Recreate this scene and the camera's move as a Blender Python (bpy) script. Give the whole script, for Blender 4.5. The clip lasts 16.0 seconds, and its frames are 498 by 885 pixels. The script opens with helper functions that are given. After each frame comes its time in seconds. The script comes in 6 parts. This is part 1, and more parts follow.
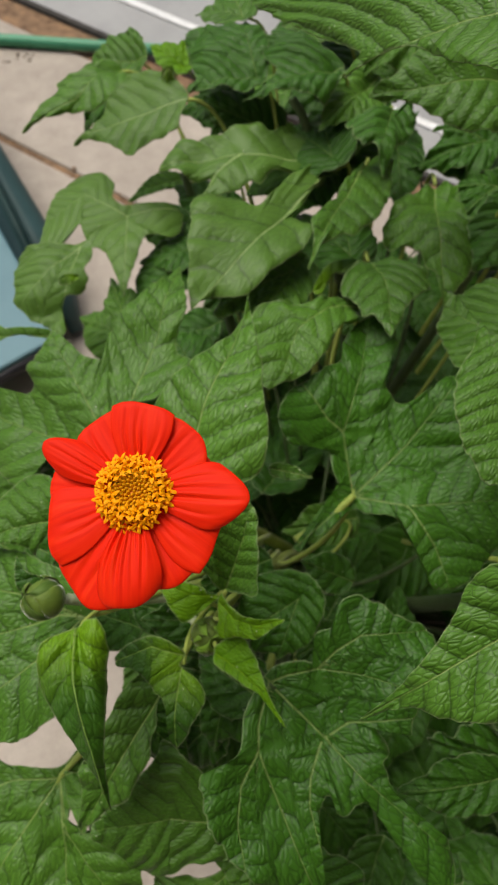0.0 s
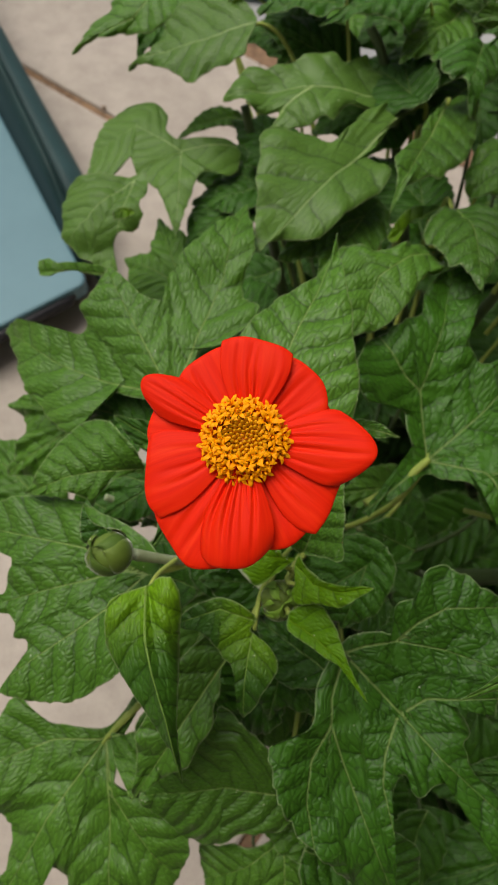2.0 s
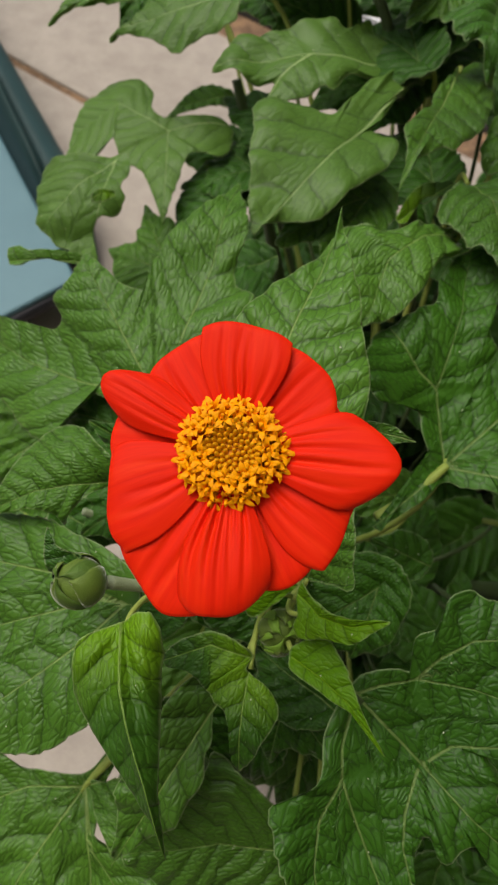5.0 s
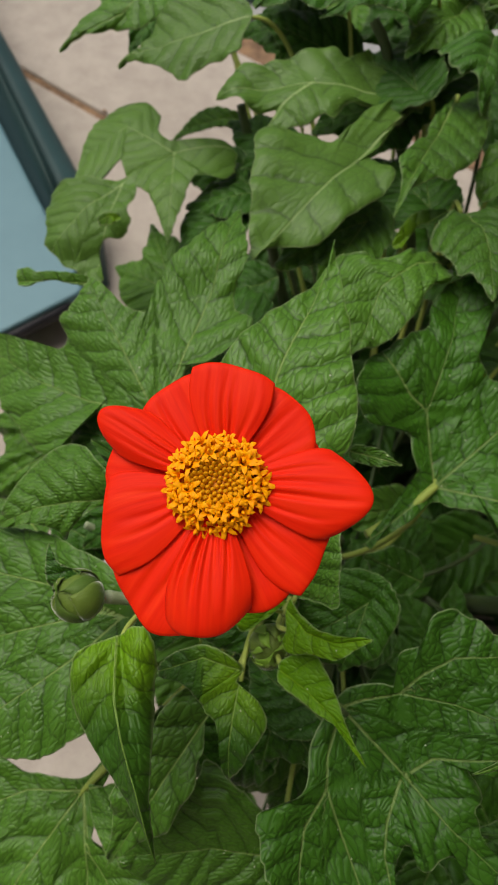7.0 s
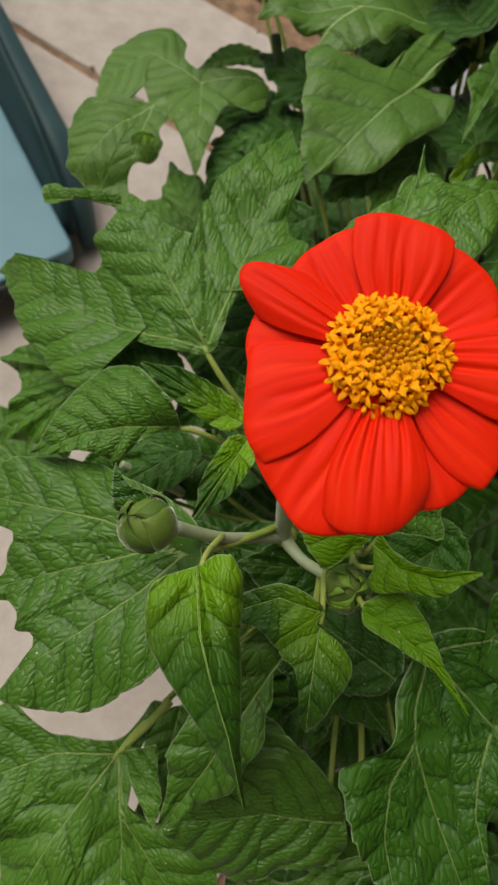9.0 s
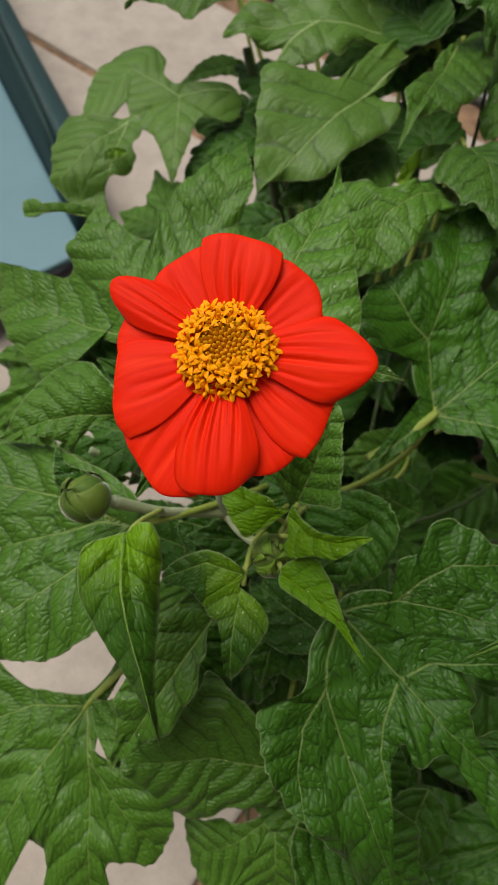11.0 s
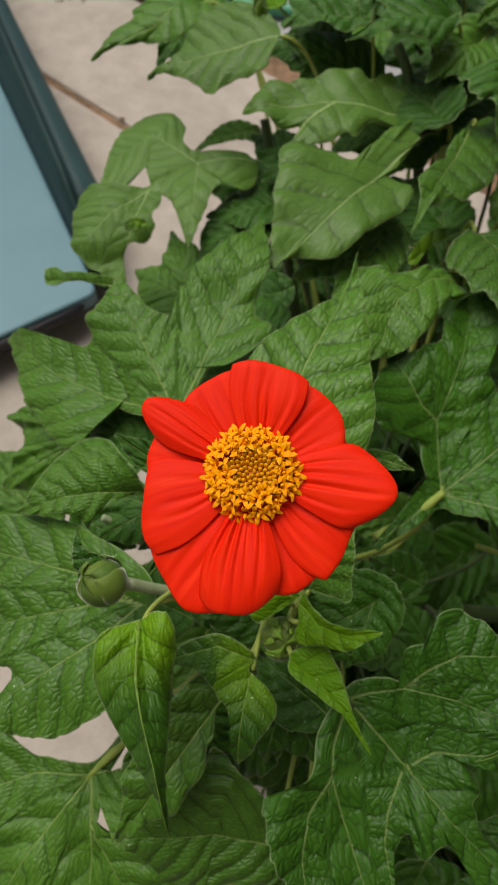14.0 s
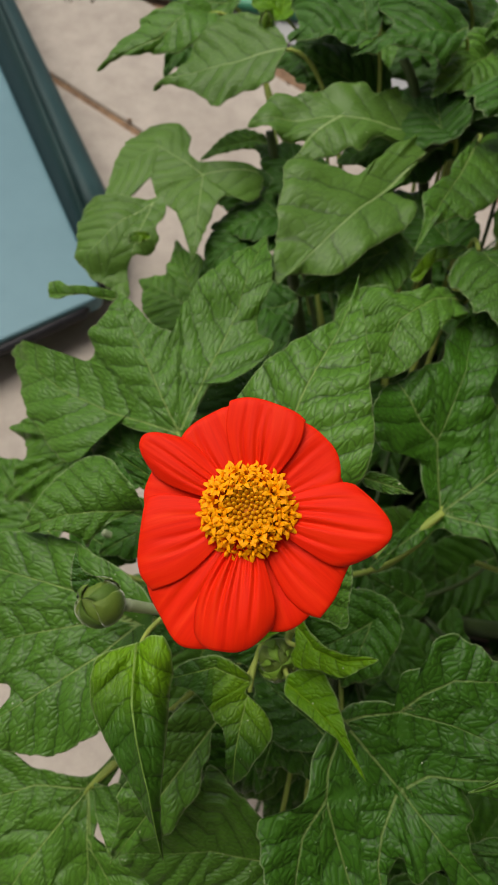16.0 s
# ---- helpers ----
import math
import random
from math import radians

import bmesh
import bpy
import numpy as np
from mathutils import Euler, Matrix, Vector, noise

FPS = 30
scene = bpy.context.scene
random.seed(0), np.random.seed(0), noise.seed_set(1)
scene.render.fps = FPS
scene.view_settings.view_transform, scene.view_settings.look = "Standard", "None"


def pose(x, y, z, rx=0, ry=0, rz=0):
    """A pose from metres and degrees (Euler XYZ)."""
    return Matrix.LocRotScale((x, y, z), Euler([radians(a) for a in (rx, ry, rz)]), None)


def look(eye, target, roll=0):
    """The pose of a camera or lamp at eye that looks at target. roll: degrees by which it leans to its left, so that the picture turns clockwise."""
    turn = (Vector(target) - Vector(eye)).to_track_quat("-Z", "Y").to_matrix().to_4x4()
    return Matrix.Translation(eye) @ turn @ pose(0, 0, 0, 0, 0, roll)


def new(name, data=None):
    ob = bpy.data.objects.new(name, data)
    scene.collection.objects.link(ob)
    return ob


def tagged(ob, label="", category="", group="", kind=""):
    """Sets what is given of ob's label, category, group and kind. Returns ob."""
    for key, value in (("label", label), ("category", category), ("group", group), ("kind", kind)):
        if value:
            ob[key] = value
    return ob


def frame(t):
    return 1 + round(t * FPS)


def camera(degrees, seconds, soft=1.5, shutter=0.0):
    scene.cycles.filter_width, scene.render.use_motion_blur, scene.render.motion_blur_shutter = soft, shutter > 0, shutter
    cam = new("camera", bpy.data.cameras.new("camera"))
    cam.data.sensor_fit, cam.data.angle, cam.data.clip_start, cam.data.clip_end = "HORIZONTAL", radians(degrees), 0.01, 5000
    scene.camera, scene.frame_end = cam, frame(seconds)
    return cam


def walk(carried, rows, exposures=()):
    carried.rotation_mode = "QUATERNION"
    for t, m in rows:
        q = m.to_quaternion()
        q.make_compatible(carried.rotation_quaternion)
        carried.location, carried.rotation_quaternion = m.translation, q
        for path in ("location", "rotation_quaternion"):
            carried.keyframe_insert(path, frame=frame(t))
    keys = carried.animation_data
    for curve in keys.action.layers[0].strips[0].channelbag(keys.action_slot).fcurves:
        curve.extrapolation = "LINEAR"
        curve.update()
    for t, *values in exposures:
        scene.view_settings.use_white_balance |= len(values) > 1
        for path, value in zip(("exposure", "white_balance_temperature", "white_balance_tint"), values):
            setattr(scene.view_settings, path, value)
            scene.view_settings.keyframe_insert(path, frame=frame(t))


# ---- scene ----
# ---- the camera and its walk ----
cam = camera(39.7, 16.0)
cam.data.dof.use_dof, cam.data.dof.focus_distance, cam.data.dof.aperture_fstop = True, 0.180, 36.0
PATH = [
    (0, -0.0002, 0.0011, 0.7974, 28.03, 0.03, -0.01),
    (0.5, -0.0366, 0.0094, 0.7867, 25.86, -0.85, 3.58),
    (1, -0.0324, 0.0081, 0.7751, 23.39, -0.57, 2.95),
    (1.5, -0.0388, 0.0077, 0.7756, 24.24, -1.22, 2.51),
    (2, -0.0349, 0.0073, 0.7723, 25.00, -1.12, 2.52),
    (2.5, -0.0312, 0.0189, 0.7551, 25.84, -1.32, 2.40),
    (3, -0.0320, 0.0226, 0.7357, 25.36, -1.24, 2.04),
    (5.5, -0.0330, 0.0274, 0.7383, 25.02, -0.57, 2.03),
    (6, -0.0344, 0.0240, 0.7444, 25.19, -0.39, 2.41),
    (6.5, -0.0326, 0.0228, 0.7516, 25.65, -0.65, 2.92),
    (7, -0.0272, 0.0282, 0.7508, 25.37, -0.51, 2.87),
    (7.5, -0.0330, 0.0236, 0.7500, 25.47, -0.37, 3.30),
    (8, -0.0451, 0.0239, 0.7411, 26.18, -2.34, 1.60),
    (8.2, -0.0608, 0.0242, 0.7252, 25.41, -3.21, 2.39),
    (10.3, -0.0715, -0.0085, 0.7100, 24.58, -4.69, 2.72),
    (10.5, -0.0496, -0.0089, 0.7263, 24.90, -3.84, 1.60),
    (11, -0.0279, 0.0000, 0.7431, 24.19, -0.93, 3.40),
    (11.5, -0.0292, 0.0175, 0.7579, 24.62, -0.91, 4.52),
    (12, -0.0297, 0.0219, 0.7603, 24.91, -1.32, 4.63),
    (12.5, -0.0310, 0.0217, 0.7608, 25.17, -1.44, 5.06),
    (13, -0.0310, 0.0195, 0.7536, 25.40, -1.58, 5.07),
    (13.5, -0.0337, 0.0181, 0.7529, 25.70, -2.17, 5.24),
    (14, -0.0364, 0.0183, 0.7597, 26.18, -1.83, 4.82),
    (14.5, -0.0374, 0.0243, 0.7622, 26.49, -1.66, 5.30),
    (15, -0.0344, 0.0282, 0.7673, 26.29, -1.78, 5.63),
    (15.5, -0.0343, 0.0295, 0.7678, 26.31, -1.48, 5.39),
    (16, -0.0352, 0.0274, 0.7653, 25.85, -1.76, 5.62),
]
walk(cam, [(t, pose(x, y, z, rx, ry, rz)) for t, x, y, z, rx, ry, rz in PATH], exposures=[(0, 0.06, 6700, 8), (0.8, -0.08, 6700, 8)])

# ---- light: an overcast sky and a weak, very wide sun ----
world = bpy.data.worlds.new("overcast")
scene.world = world
world.use_nodes = True
wn, wl = world.node_tree.nodes, world.node_tree.links
sky = wn.new("ShaderNodeTexSky")
sky.sky_type = 'NISHITA'
sky.sun_disc = False
sky.sun_elevation, sky.sun_rotation = radians(67), radians(307)
sky.air_density, sky.dust_density, sky.ozone_density = 1.0, 6.0, 0.6
wn["Background"].inputs["Strength"].default_value = 0.075
wl.new(sky.outputs[0], wn["Background"].inputs["Color"])
sun = new("sun", bpy.data.lights.new("sun", 'SUN'))
sun.data.energy, sun.data.angle, sun.data.color = 2.6, radians(45), (1.0, 0.97, 0.93)
sun.matrix_world = look((-0.8, 0.6, 2.4), (0, 0, 0))


# ---- materials ----
def material(name):
    m = bpy.data.materials.new(name)
    m.use_nodes = True
    nodes, links = m.node_tree.nodes, m.node_tree.links
    return m, nodes, links, nodes["Principled BSDF"]


def ramp(nodes, links, source, stops):
    r = nodes.new("ShaderNodeValToRGB")
    while len(r.color_ramp.elements) < len(stops):
        r.color_ramp.elements.new(0.5)
    for e, (p, c) in zip(r.color_ramp.elements, stops):
        e.position, e.color = p, (*c, 1)
    links.new(source, r.inputs[0])
    return r.outputs[0]


def math_node(nodes, links, op, a, b=None, c=None):
    n = nodes.new("ShaderNodeMath")
    n.operation = op
    for i, v in enumerate((a, b, c)):
        if v is None:
            continue
        if isinstance(v, (int, float)):
            n.inputs[i].default_value = v
        else:
            links.new(v, n.inputs[i])
    return n.outputs[0]


def mix_color(nodes, links, fac, a, b, mode='MIX'):
    n = nodes.new("ShaderNodeMix")
    n.data_type, n.blend_type = 'RGBA', mode
    for i, v in ((0, fac), (6, a), (7, b)):
        if isinstance(v, (int, float)):
            n.inputs[i].default_value = v
        elif isinstance(v, tuple):
            n.inputs[i].default_value = (*v, 1)
        else:
            links.new(v, n.inputs[i])
    return n.outputs[2]


def noise_tex(nodes, links, scale, detail=4, rough=0.6, coords=None):
    n = nodes.new("ShaderNodeTexNoise")
    n.inputs["Scale"].default_value, n.inputs["Detail"].default_value, n.inputs["Roughness"].default_value = scale, detail, rough
    if coords is None:
        c = nodes.new("ShaderNodeTexCoord")
        coords = c.outputs["Object"]
    links.new(coords, n.inputs["Vector"])
    return n.outputs["Fac"]


def step(nodes, links, value, lo, hi):
    n = nodes.new("ShaderNodeMapRange")
    n.interpolation_type = 'SMOOTHSTEP'
    links.new(value, n.inputs[0])
    n.inputs[1].default_value, n.inputs[2].default_value = lo, hi
    return n.outputs[0]


def leaf_material(name, base, deep, vein, gloss, clear, shine=0.32, relief=0.9, foot=None, furrow_shade=0.5):
    """A leaf with a pale midrib, furrowed side veins and a fine net between them. The map "vein" holds the way along a vein and across it."""
    m, nodes, links, bsdf = material(name)
    uv = nodes.new("ShaderNodeUVMap")
    uv.uv_map = "vein"
    sep = nodes.new("ShaderNodeSeparateXYZ")
    links.new(uv.outputs[0], sep.inputs[0])
    s, d = sep.outputs[0], sep.outputs[1]
    M = lambda *a: math_node(nodes, links, *a)
    ad = M('ABSOLUTE', d)
    side = M('MULTIPLY', M('GREATER_THAN', d, 0.0), 0.45)
    soft = noise_tex(nodes, links, 75, 2)
    # midrib
    main = M('SUBTRACT', 1.0, step(nodes, links, M('DIVIDE', ad, M('MAXIMUM', M('SUBTRACT', 1.25, s), 0.2)), 0.0022, 0.0068))
    # side veins, leaving the midrib and bending forwards; the blade is puffed up between them
    lag = M('ADD', M('MULTIPLY', ad, 0.55), M('MULTIPLY', M('MULTIPLY', ad, ad), 0.9))
    phase = M('ADD', M('ADD', M('MULTIPLY', M('SUBTRACT', s, lag), 7.0), side), M('MULTIPLY', soft, 0.55))
    near = M('MULTIPLY', M('PINGPONG', phase, 0.5), 2.0)
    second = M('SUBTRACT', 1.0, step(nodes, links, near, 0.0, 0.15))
    away = M('SUBTRACT', 1.0, near)
    puff = M('SUBTRACT', 1.0, M('MULTIPLY', away, away))
    coords = nodes.new("ShaderNodeTexCoord")
    # the net between the side veins: small cushions in rows
    info = nodes.new("ShaderNodeObjectInfo")
    rows = nodes.new("ShaderNodeCombineXYZ")
    drift = noise_tex(nodes, links, 140, 2)
    links.new(M('ADD', M('MULTIPLY', phase, 2.6), M('MULTIPLY', drift, 1.2)), rows.inputs[0])
    links.new(M('ADD', M('MULTIPLY', M('ADD', d, M('MULTIPLY', soft, 0.03)), 35.0), M('MULTIPLY', info.outputs["Random"], 30.0)), rows.inputs[1])
    net = nodes.new("ShaderNodeTexVoronoi")
    net.feature, net.voronoi_dimensions = 'DISTANCE_TO_EDGE', '2D'
    net.inputs["Scale"].default_value = 1.0
    links.new(rows.outputs[0], net.inputs["Vector"])
    cushion = step(nodes, links, net.outputs["Distance"], 0.0, 0.36)
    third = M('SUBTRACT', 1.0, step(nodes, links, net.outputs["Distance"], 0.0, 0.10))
    grain = nodes.new("ShaderNodeTexVoronoi")
    grain.feature = 'DISTANCE_TO_EDGE'
    grain.inputs["Scale"].default_value = 750
    links.new(coords.outputs["Object"], grain.inputs["Vector"])
    pores = step(nodes, links, grain.outputs["Distance"], 0.0, 0.3)
    # the veins fade out where two fields meet
    calm = nodes.new("ShaderNodeAttribute")
    calm.attribute_name = "calm"
    third = M('MULTIPLY', third, calm.outputs["Fac"])
    second = M('MULTIPLY', second, calm.outputs["Fac"])
    patch = noise_tex(nodes, links, 38, 5)
    fine = noise_tex(nodes, links, 900, 3)
    tone = mix_color(nodes, links, M('MULTIPLY', M('ADD', patch, M('MULTIPLY', info.outputs["Random"], 0.5)), 0.8), deep, base)
    # young yellow-green foot; the dark outer blade also has shade painted in
    if foot:
        young = M('SUBTRACT', 1.0, step(nodes, links, M('ADD', s, M('MULTIPLY', patch, 0.2)), 0.06, 0.56))
        tone = mix_color(nodes, links, young, tone, foot)
    # shade painted into the net and the side furrows by darkening the tone
    tone = mix_color(nodes, links, M('MULTIPLY', third, furrow_shade), tone, tuple(0.30 * v for v in deep))
    tone = mix_color(nodes, links, M('MULTIPLY', second, 0.32 + 0.5 * furrow_shade), tone, tuple(0.30 * v for v in deep))
    tone = mix_color(nodes, links, M('MULTIPLY', M('MULTIPLY', main, 0.85), M('SUBTRACT', 1.0, M('MULTIPLY', s, 0.45))), tone, vein)
    # downy pale margin
    rim = nodes.new("ShaderNodeAttribute")
    rim.attribute_name = "margin"
    pale = M('SUBTRACT', 1.0, step(nodes, links, rim.outputs["Fac"], 0.0, 0.0008))
    tone = mix_color(nodes, links, M('MULTIPLY', pale, 0.44), tone, (0.34, 0.42, 0.22))
    # pollen and dust specks
    speck = nodes.new("ShaderNodeTexVoronoi")
    speck.inputs["Scale"].default_value = 300
    links.new(coords.outputs["Object"], speck.inputs["Vector"])
    sparse = M('GREATER_THAN', noise_tex(nodes, links, 120, 1), 0.66)
    dots = M('MULTIPLY', M('LESS_THAN', speck.outputs["Distance"], 0.10), sparse)
    tone = mix_color(nodes, links, M('MULTIPLY', dots, 0.75), tone, (0.55, 0.6, 0.45))
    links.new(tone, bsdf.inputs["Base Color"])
    # heights in millimetres
    height = M('MULTIPLY', M('ADD', M('MULTIPLY', puff, 0.85), M('MULTIPLY', cushion, 0.25)), calm.outputs["Fac"])
    height = M('ADD', height, M('ADD', M('MULTIPLY', pores, 0.035), M('MULTIPLY', fine, 0.05)))
    height = M('ADD', height, M('SUBTRACT', M('MULTIPLY', noise_tex(nodes, links, 260, 2), 0.10), M('MULTIPLY', main, 0.25)))
    bump = nodes.new("ShaderNodeBump")
    bump.inputs["Strength"].default_value, bump.inputs["Distance"].default_value = min(1.0, relief), 0.001
    links.new(height, bump.inputs["Height"])
    links.new(bump.outputs[0], bsdf.inputs["Normal"])
    links.new(M('ADD', gloss, M('MULTIPLY', patch, 0.18)), bsdf.inputs["Roughness"])
    bsdf.inputs["Specular IOR Level"].default_value = shine
    trans = nodes.new("ShaderNodeBsdfTranslucent")
    links.new(mix_color(nodes, links, 1.0, tone, (1.3, 1.25, 0.5), 'MULTIPLY'), trans.inputs["Color"])
    links.new(bump.outputs[0], trans.inputs["Normal"])
    mixed = nodes.new("ShaderNodeMixShader")
    mixed.inputs[0].default_value = clear
    links.new(bsdf.outputs[0], mixed.inputs[1])
    links.new(trans.outputs[0], mixed.inputs[2])
    links.new(mixed.outputs[0], nodes["Material Output"].inputs["Surface"])
    return m


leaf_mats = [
    # the darkest green, partly to put shade into the colour of deeper leaves
    leaf_material("leaf_dark_shaded", (0.049, 0.158, 0.009), (0.020, 0.077, 0.004), (0.17, 0.26, 0.07), 0.38, 0.08, 0.32, 1.0, None, 0.60),
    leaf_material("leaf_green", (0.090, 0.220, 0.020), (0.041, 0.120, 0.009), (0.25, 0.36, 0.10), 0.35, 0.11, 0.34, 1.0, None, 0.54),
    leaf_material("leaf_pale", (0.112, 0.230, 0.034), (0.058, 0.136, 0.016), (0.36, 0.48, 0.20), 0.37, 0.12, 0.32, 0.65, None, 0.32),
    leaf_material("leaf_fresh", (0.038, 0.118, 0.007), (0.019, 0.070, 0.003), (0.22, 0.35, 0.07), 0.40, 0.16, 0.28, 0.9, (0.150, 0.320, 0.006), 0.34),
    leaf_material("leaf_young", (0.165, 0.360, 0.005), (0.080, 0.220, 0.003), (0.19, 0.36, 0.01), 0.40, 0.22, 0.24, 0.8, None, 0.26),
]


def stem_material(name, low, high, down=0.12):
    m, nodes, links, bsdf = material(name)
    f = noise_tex(nodes, links, 60, 5)
    links.new(ramp(nodes, links, f, [(0.3, low), (0.7, high)]), bsdf.inputs["Base Color"])
    bsdf.inputs["Roughness"].default_value = 0.6
    fuzz = noise_tex(nodes, links, 1500, 3)
    bump = nodes.new("ShaderNodeBump")
    bump.inputs["Strength"].default_value, bump.inputs["Distance"].default_value = 0.5, 0.0006
    links.new(fuzz, bump.inputs["Height"])
    links.new(bump.outputs[0], bsdf.inputs["Normal"])
    bsdf.inputs["Sheen Weight"].default_value = down
    bsdf.inputs["Sheen Roughness"].default_value = 0.25
    return m


stem_pale = stem_material("stem_downy", (0.24, 0.31, 0.15), (0.40, 0.46, 0.29), 0.3)
stem_green = stem_material("stem_green", (0.21, 0.30, 0.04), (0.34, 0.42, 0.08))
# dark copy of the stem green: shade inside the plant put into colour
stem_shaded = stem_material("stem_shaded", (0.036, 0.070, 0.016), (0.07, 0.11, 0.03))
bract_mat = stem_material("bract_green", (0.040, 0.095, 0.006), (0.090, 0.170, 0.015))
bract_young = stem_material("bract_young", (0.11, 0.24, 0.012), (0.20, 0.36, 0.03))
bud_skin = stem_material("bud_downy", (0.07, 0.13, 0.008), (0.13, 0.20, 0.022), 1.0)


def petal_material():
    m, nodes, links, bsdf = material("petal_red")
    uv = nodes.new("ShaderNodeUVMap")
    uv.uv_map = "vein"
    mp = nodes.new("ShaderNodeMapping")
    mp.inputs["Scale"].default_value = (0.9, 13, 1)
    links.new(uv.outputs[0], mp.inputs[0])
    info = nodes.new("ShaderNodeObjectInfo")
    off = nodes.new("ShaderNodeVectorMath")
    off.operation = 'ADD'
    links.new(mp.outputs[0], off.inputs[0])
    comb = nodes.new("ShaderNodeCombineXYZ")
    links.new(math_node(nodes, links, 'MULTIPLY', info.outputs["Random"], 40), comb.inputs[2])
    links.new(comb.outputs[0], off.inputs[1])
    streak = noise_tex(nodes, links, 1.0, 4, 0.6, off.outputs[0])
    tone = ramp(nodes, links, streak, [(0.25, (0.75, 0.013, 0.002)), (0.5, (0.86, 0.021, 0.003)), (0.75, (0.92, 0.038, 0.005))])
    links.new(tone, bsdf.inputs["Base Color"])
    bsdf.inputs["Roughness"].default_value = 0.55
    bsdf.inputs["Specular IOR Level"].default_value = 0.12
    bump = nodes.new("ShaderNodeBump")
    bump.inputs["Strength"].default_value, bump.inputs["Distance"].default_value = 0.25, 0.0005
    links.new(streak, bump.inputs["Height"])
    links.new(bump.outputs[0], bsdf.inputs["Normal"])
    trans = nodes.new("ShaderNodeBsdfTranslucent")
    trans.inputs["Color"].default_value = (0.95, 0.05, 0.015, 1)
    mixed = nodes.new("ShaderNodeMixShader")
    mixed.inputs[0].default_value = 0.16
    links.new(bsdf.outputs[0], mixed.inputs[1])
    links.new(trans.outputs[0], mixed.inputs[2])
    links.new(mixed.outputs[0], nodes["Material Output"].inputs["Surface"])
    return m


petal_mat = petal_material()


def plain_material(name, stops, scale, rough, bump_size=0.0, bump_scale=400, spec=0.4, metal=0.0, detail=6):
    m, nodes, links, bsdf = material(name)
    f = noise_tex(nodes, links, scale, detail, 0.62)
    links.new(ramp(nodes, links, f, stops), bsdf.inputs["Base Color"])
    links.new(math_node(nodes, links, 'ADD', rough - 0.06, math_node(nodes, links, 'MULTIPLY', f, 0.12)), bsdf.inputs["Roughness"])
    bsdf.inputs["Specular IOR Level"].default_value = spec
    bsdf.inputs["Metallic"].default_value = metal
    if bump_size:
        b = nodes.new("ShaderNodeBump")
        b.inputs["Strength"].default_value, b.inputs["Distance"].default_value = 0.5, bump_size
        links.new(noise_tex(nodes, links, bump_scale, 5), b.inputs["Height"])
        links.new(b.outputs[0], bsdf.inputs["Normal"])
    return m


floret_mat = plain_material("floret_orange", [(0.3, (0.88, 0.30, 0.002)), (0.7, (0.97, 0.42, 0.003))], 300, 0.55, spec=0.12)
floret_bud_mat = plain_material("floret_bud_ochre", [(0.3, (0.60, 0.26, 0.005)), (0.7, (0.78, 0.38, 0.008))], 300, 0.55, spec=0.12)
disc_mat = plain_material("disc_brown", [(0.3, (0.55, 0.19, 0.006)), (0.7, (0.70, 0.28, 0.010))], 500, 0.7)
soil_mat = plain_material("soil", [(0.3, (0.05, 0.035, 0.022)), (0.7, (0.14, 0.095, 0.06))], 60, 0.95, 0.004, 150)
hose_mat = plain_material("hose_green", [(0.3, (0.05, 0.24, 0.13)), (0.7, (0.08, 0.33, 0.19))], 25, 0.42, 0.0004, 300)
blue_mat = plain_material("plastic_light_blue", [(0.3, (0.100, 0.210, 0.255)), (0.7, (0.122, 0.242, 0.290))], 9, 0.5, 0.0003, 500)
teal_mat = plain_material("plastic_dark_teal", [(0.3, (0.008, 0.028, 0.028)), (0.7, (0.012, 0.040, 0.039))], 14, 0.55, 0.0003, 500, 0.2)
rim_mat = plain_material("plastic_grey_teal", [(0.3, (0.018, 0.055, 0.058)), (0.7, (0.028, 0.075, 0.080))], 14, 0.6, 0.0003, 500)
rubber_mat = plain_material("rubber_black", [(0.3, (0.012, 0.012, 0.016)), (0.7, (0.03, 0.03, 0.036))], 40, 0.55, 0.0005, 200)
paint_white = plain_material("paint_white", [(0.35, (0.62, 0.63, 0.64)), (0.6, (0.80, 0.81, 0.82))], 30, 0.6)
grey_floor = plain_material("grey_ground", [(0.3, (0.27, 0.275, 0.28)), (0.7, (0.37, 0.375, 0.38))], 7, 0.6, 0.0008, 260)
edge_mat = plain_material("edging_dark", [(0.3, (0.03, 0.028, 0.026)), (0.7, (0.075, 0.07, 0.065))], 40, 0.8, 0.001, 120)
stone_mat = plain_material("pebble", [(0.3, (0.25, 0.2, 0.16)), (0.7, (0.62, 0.58, 0.52))], 60, 0.8)


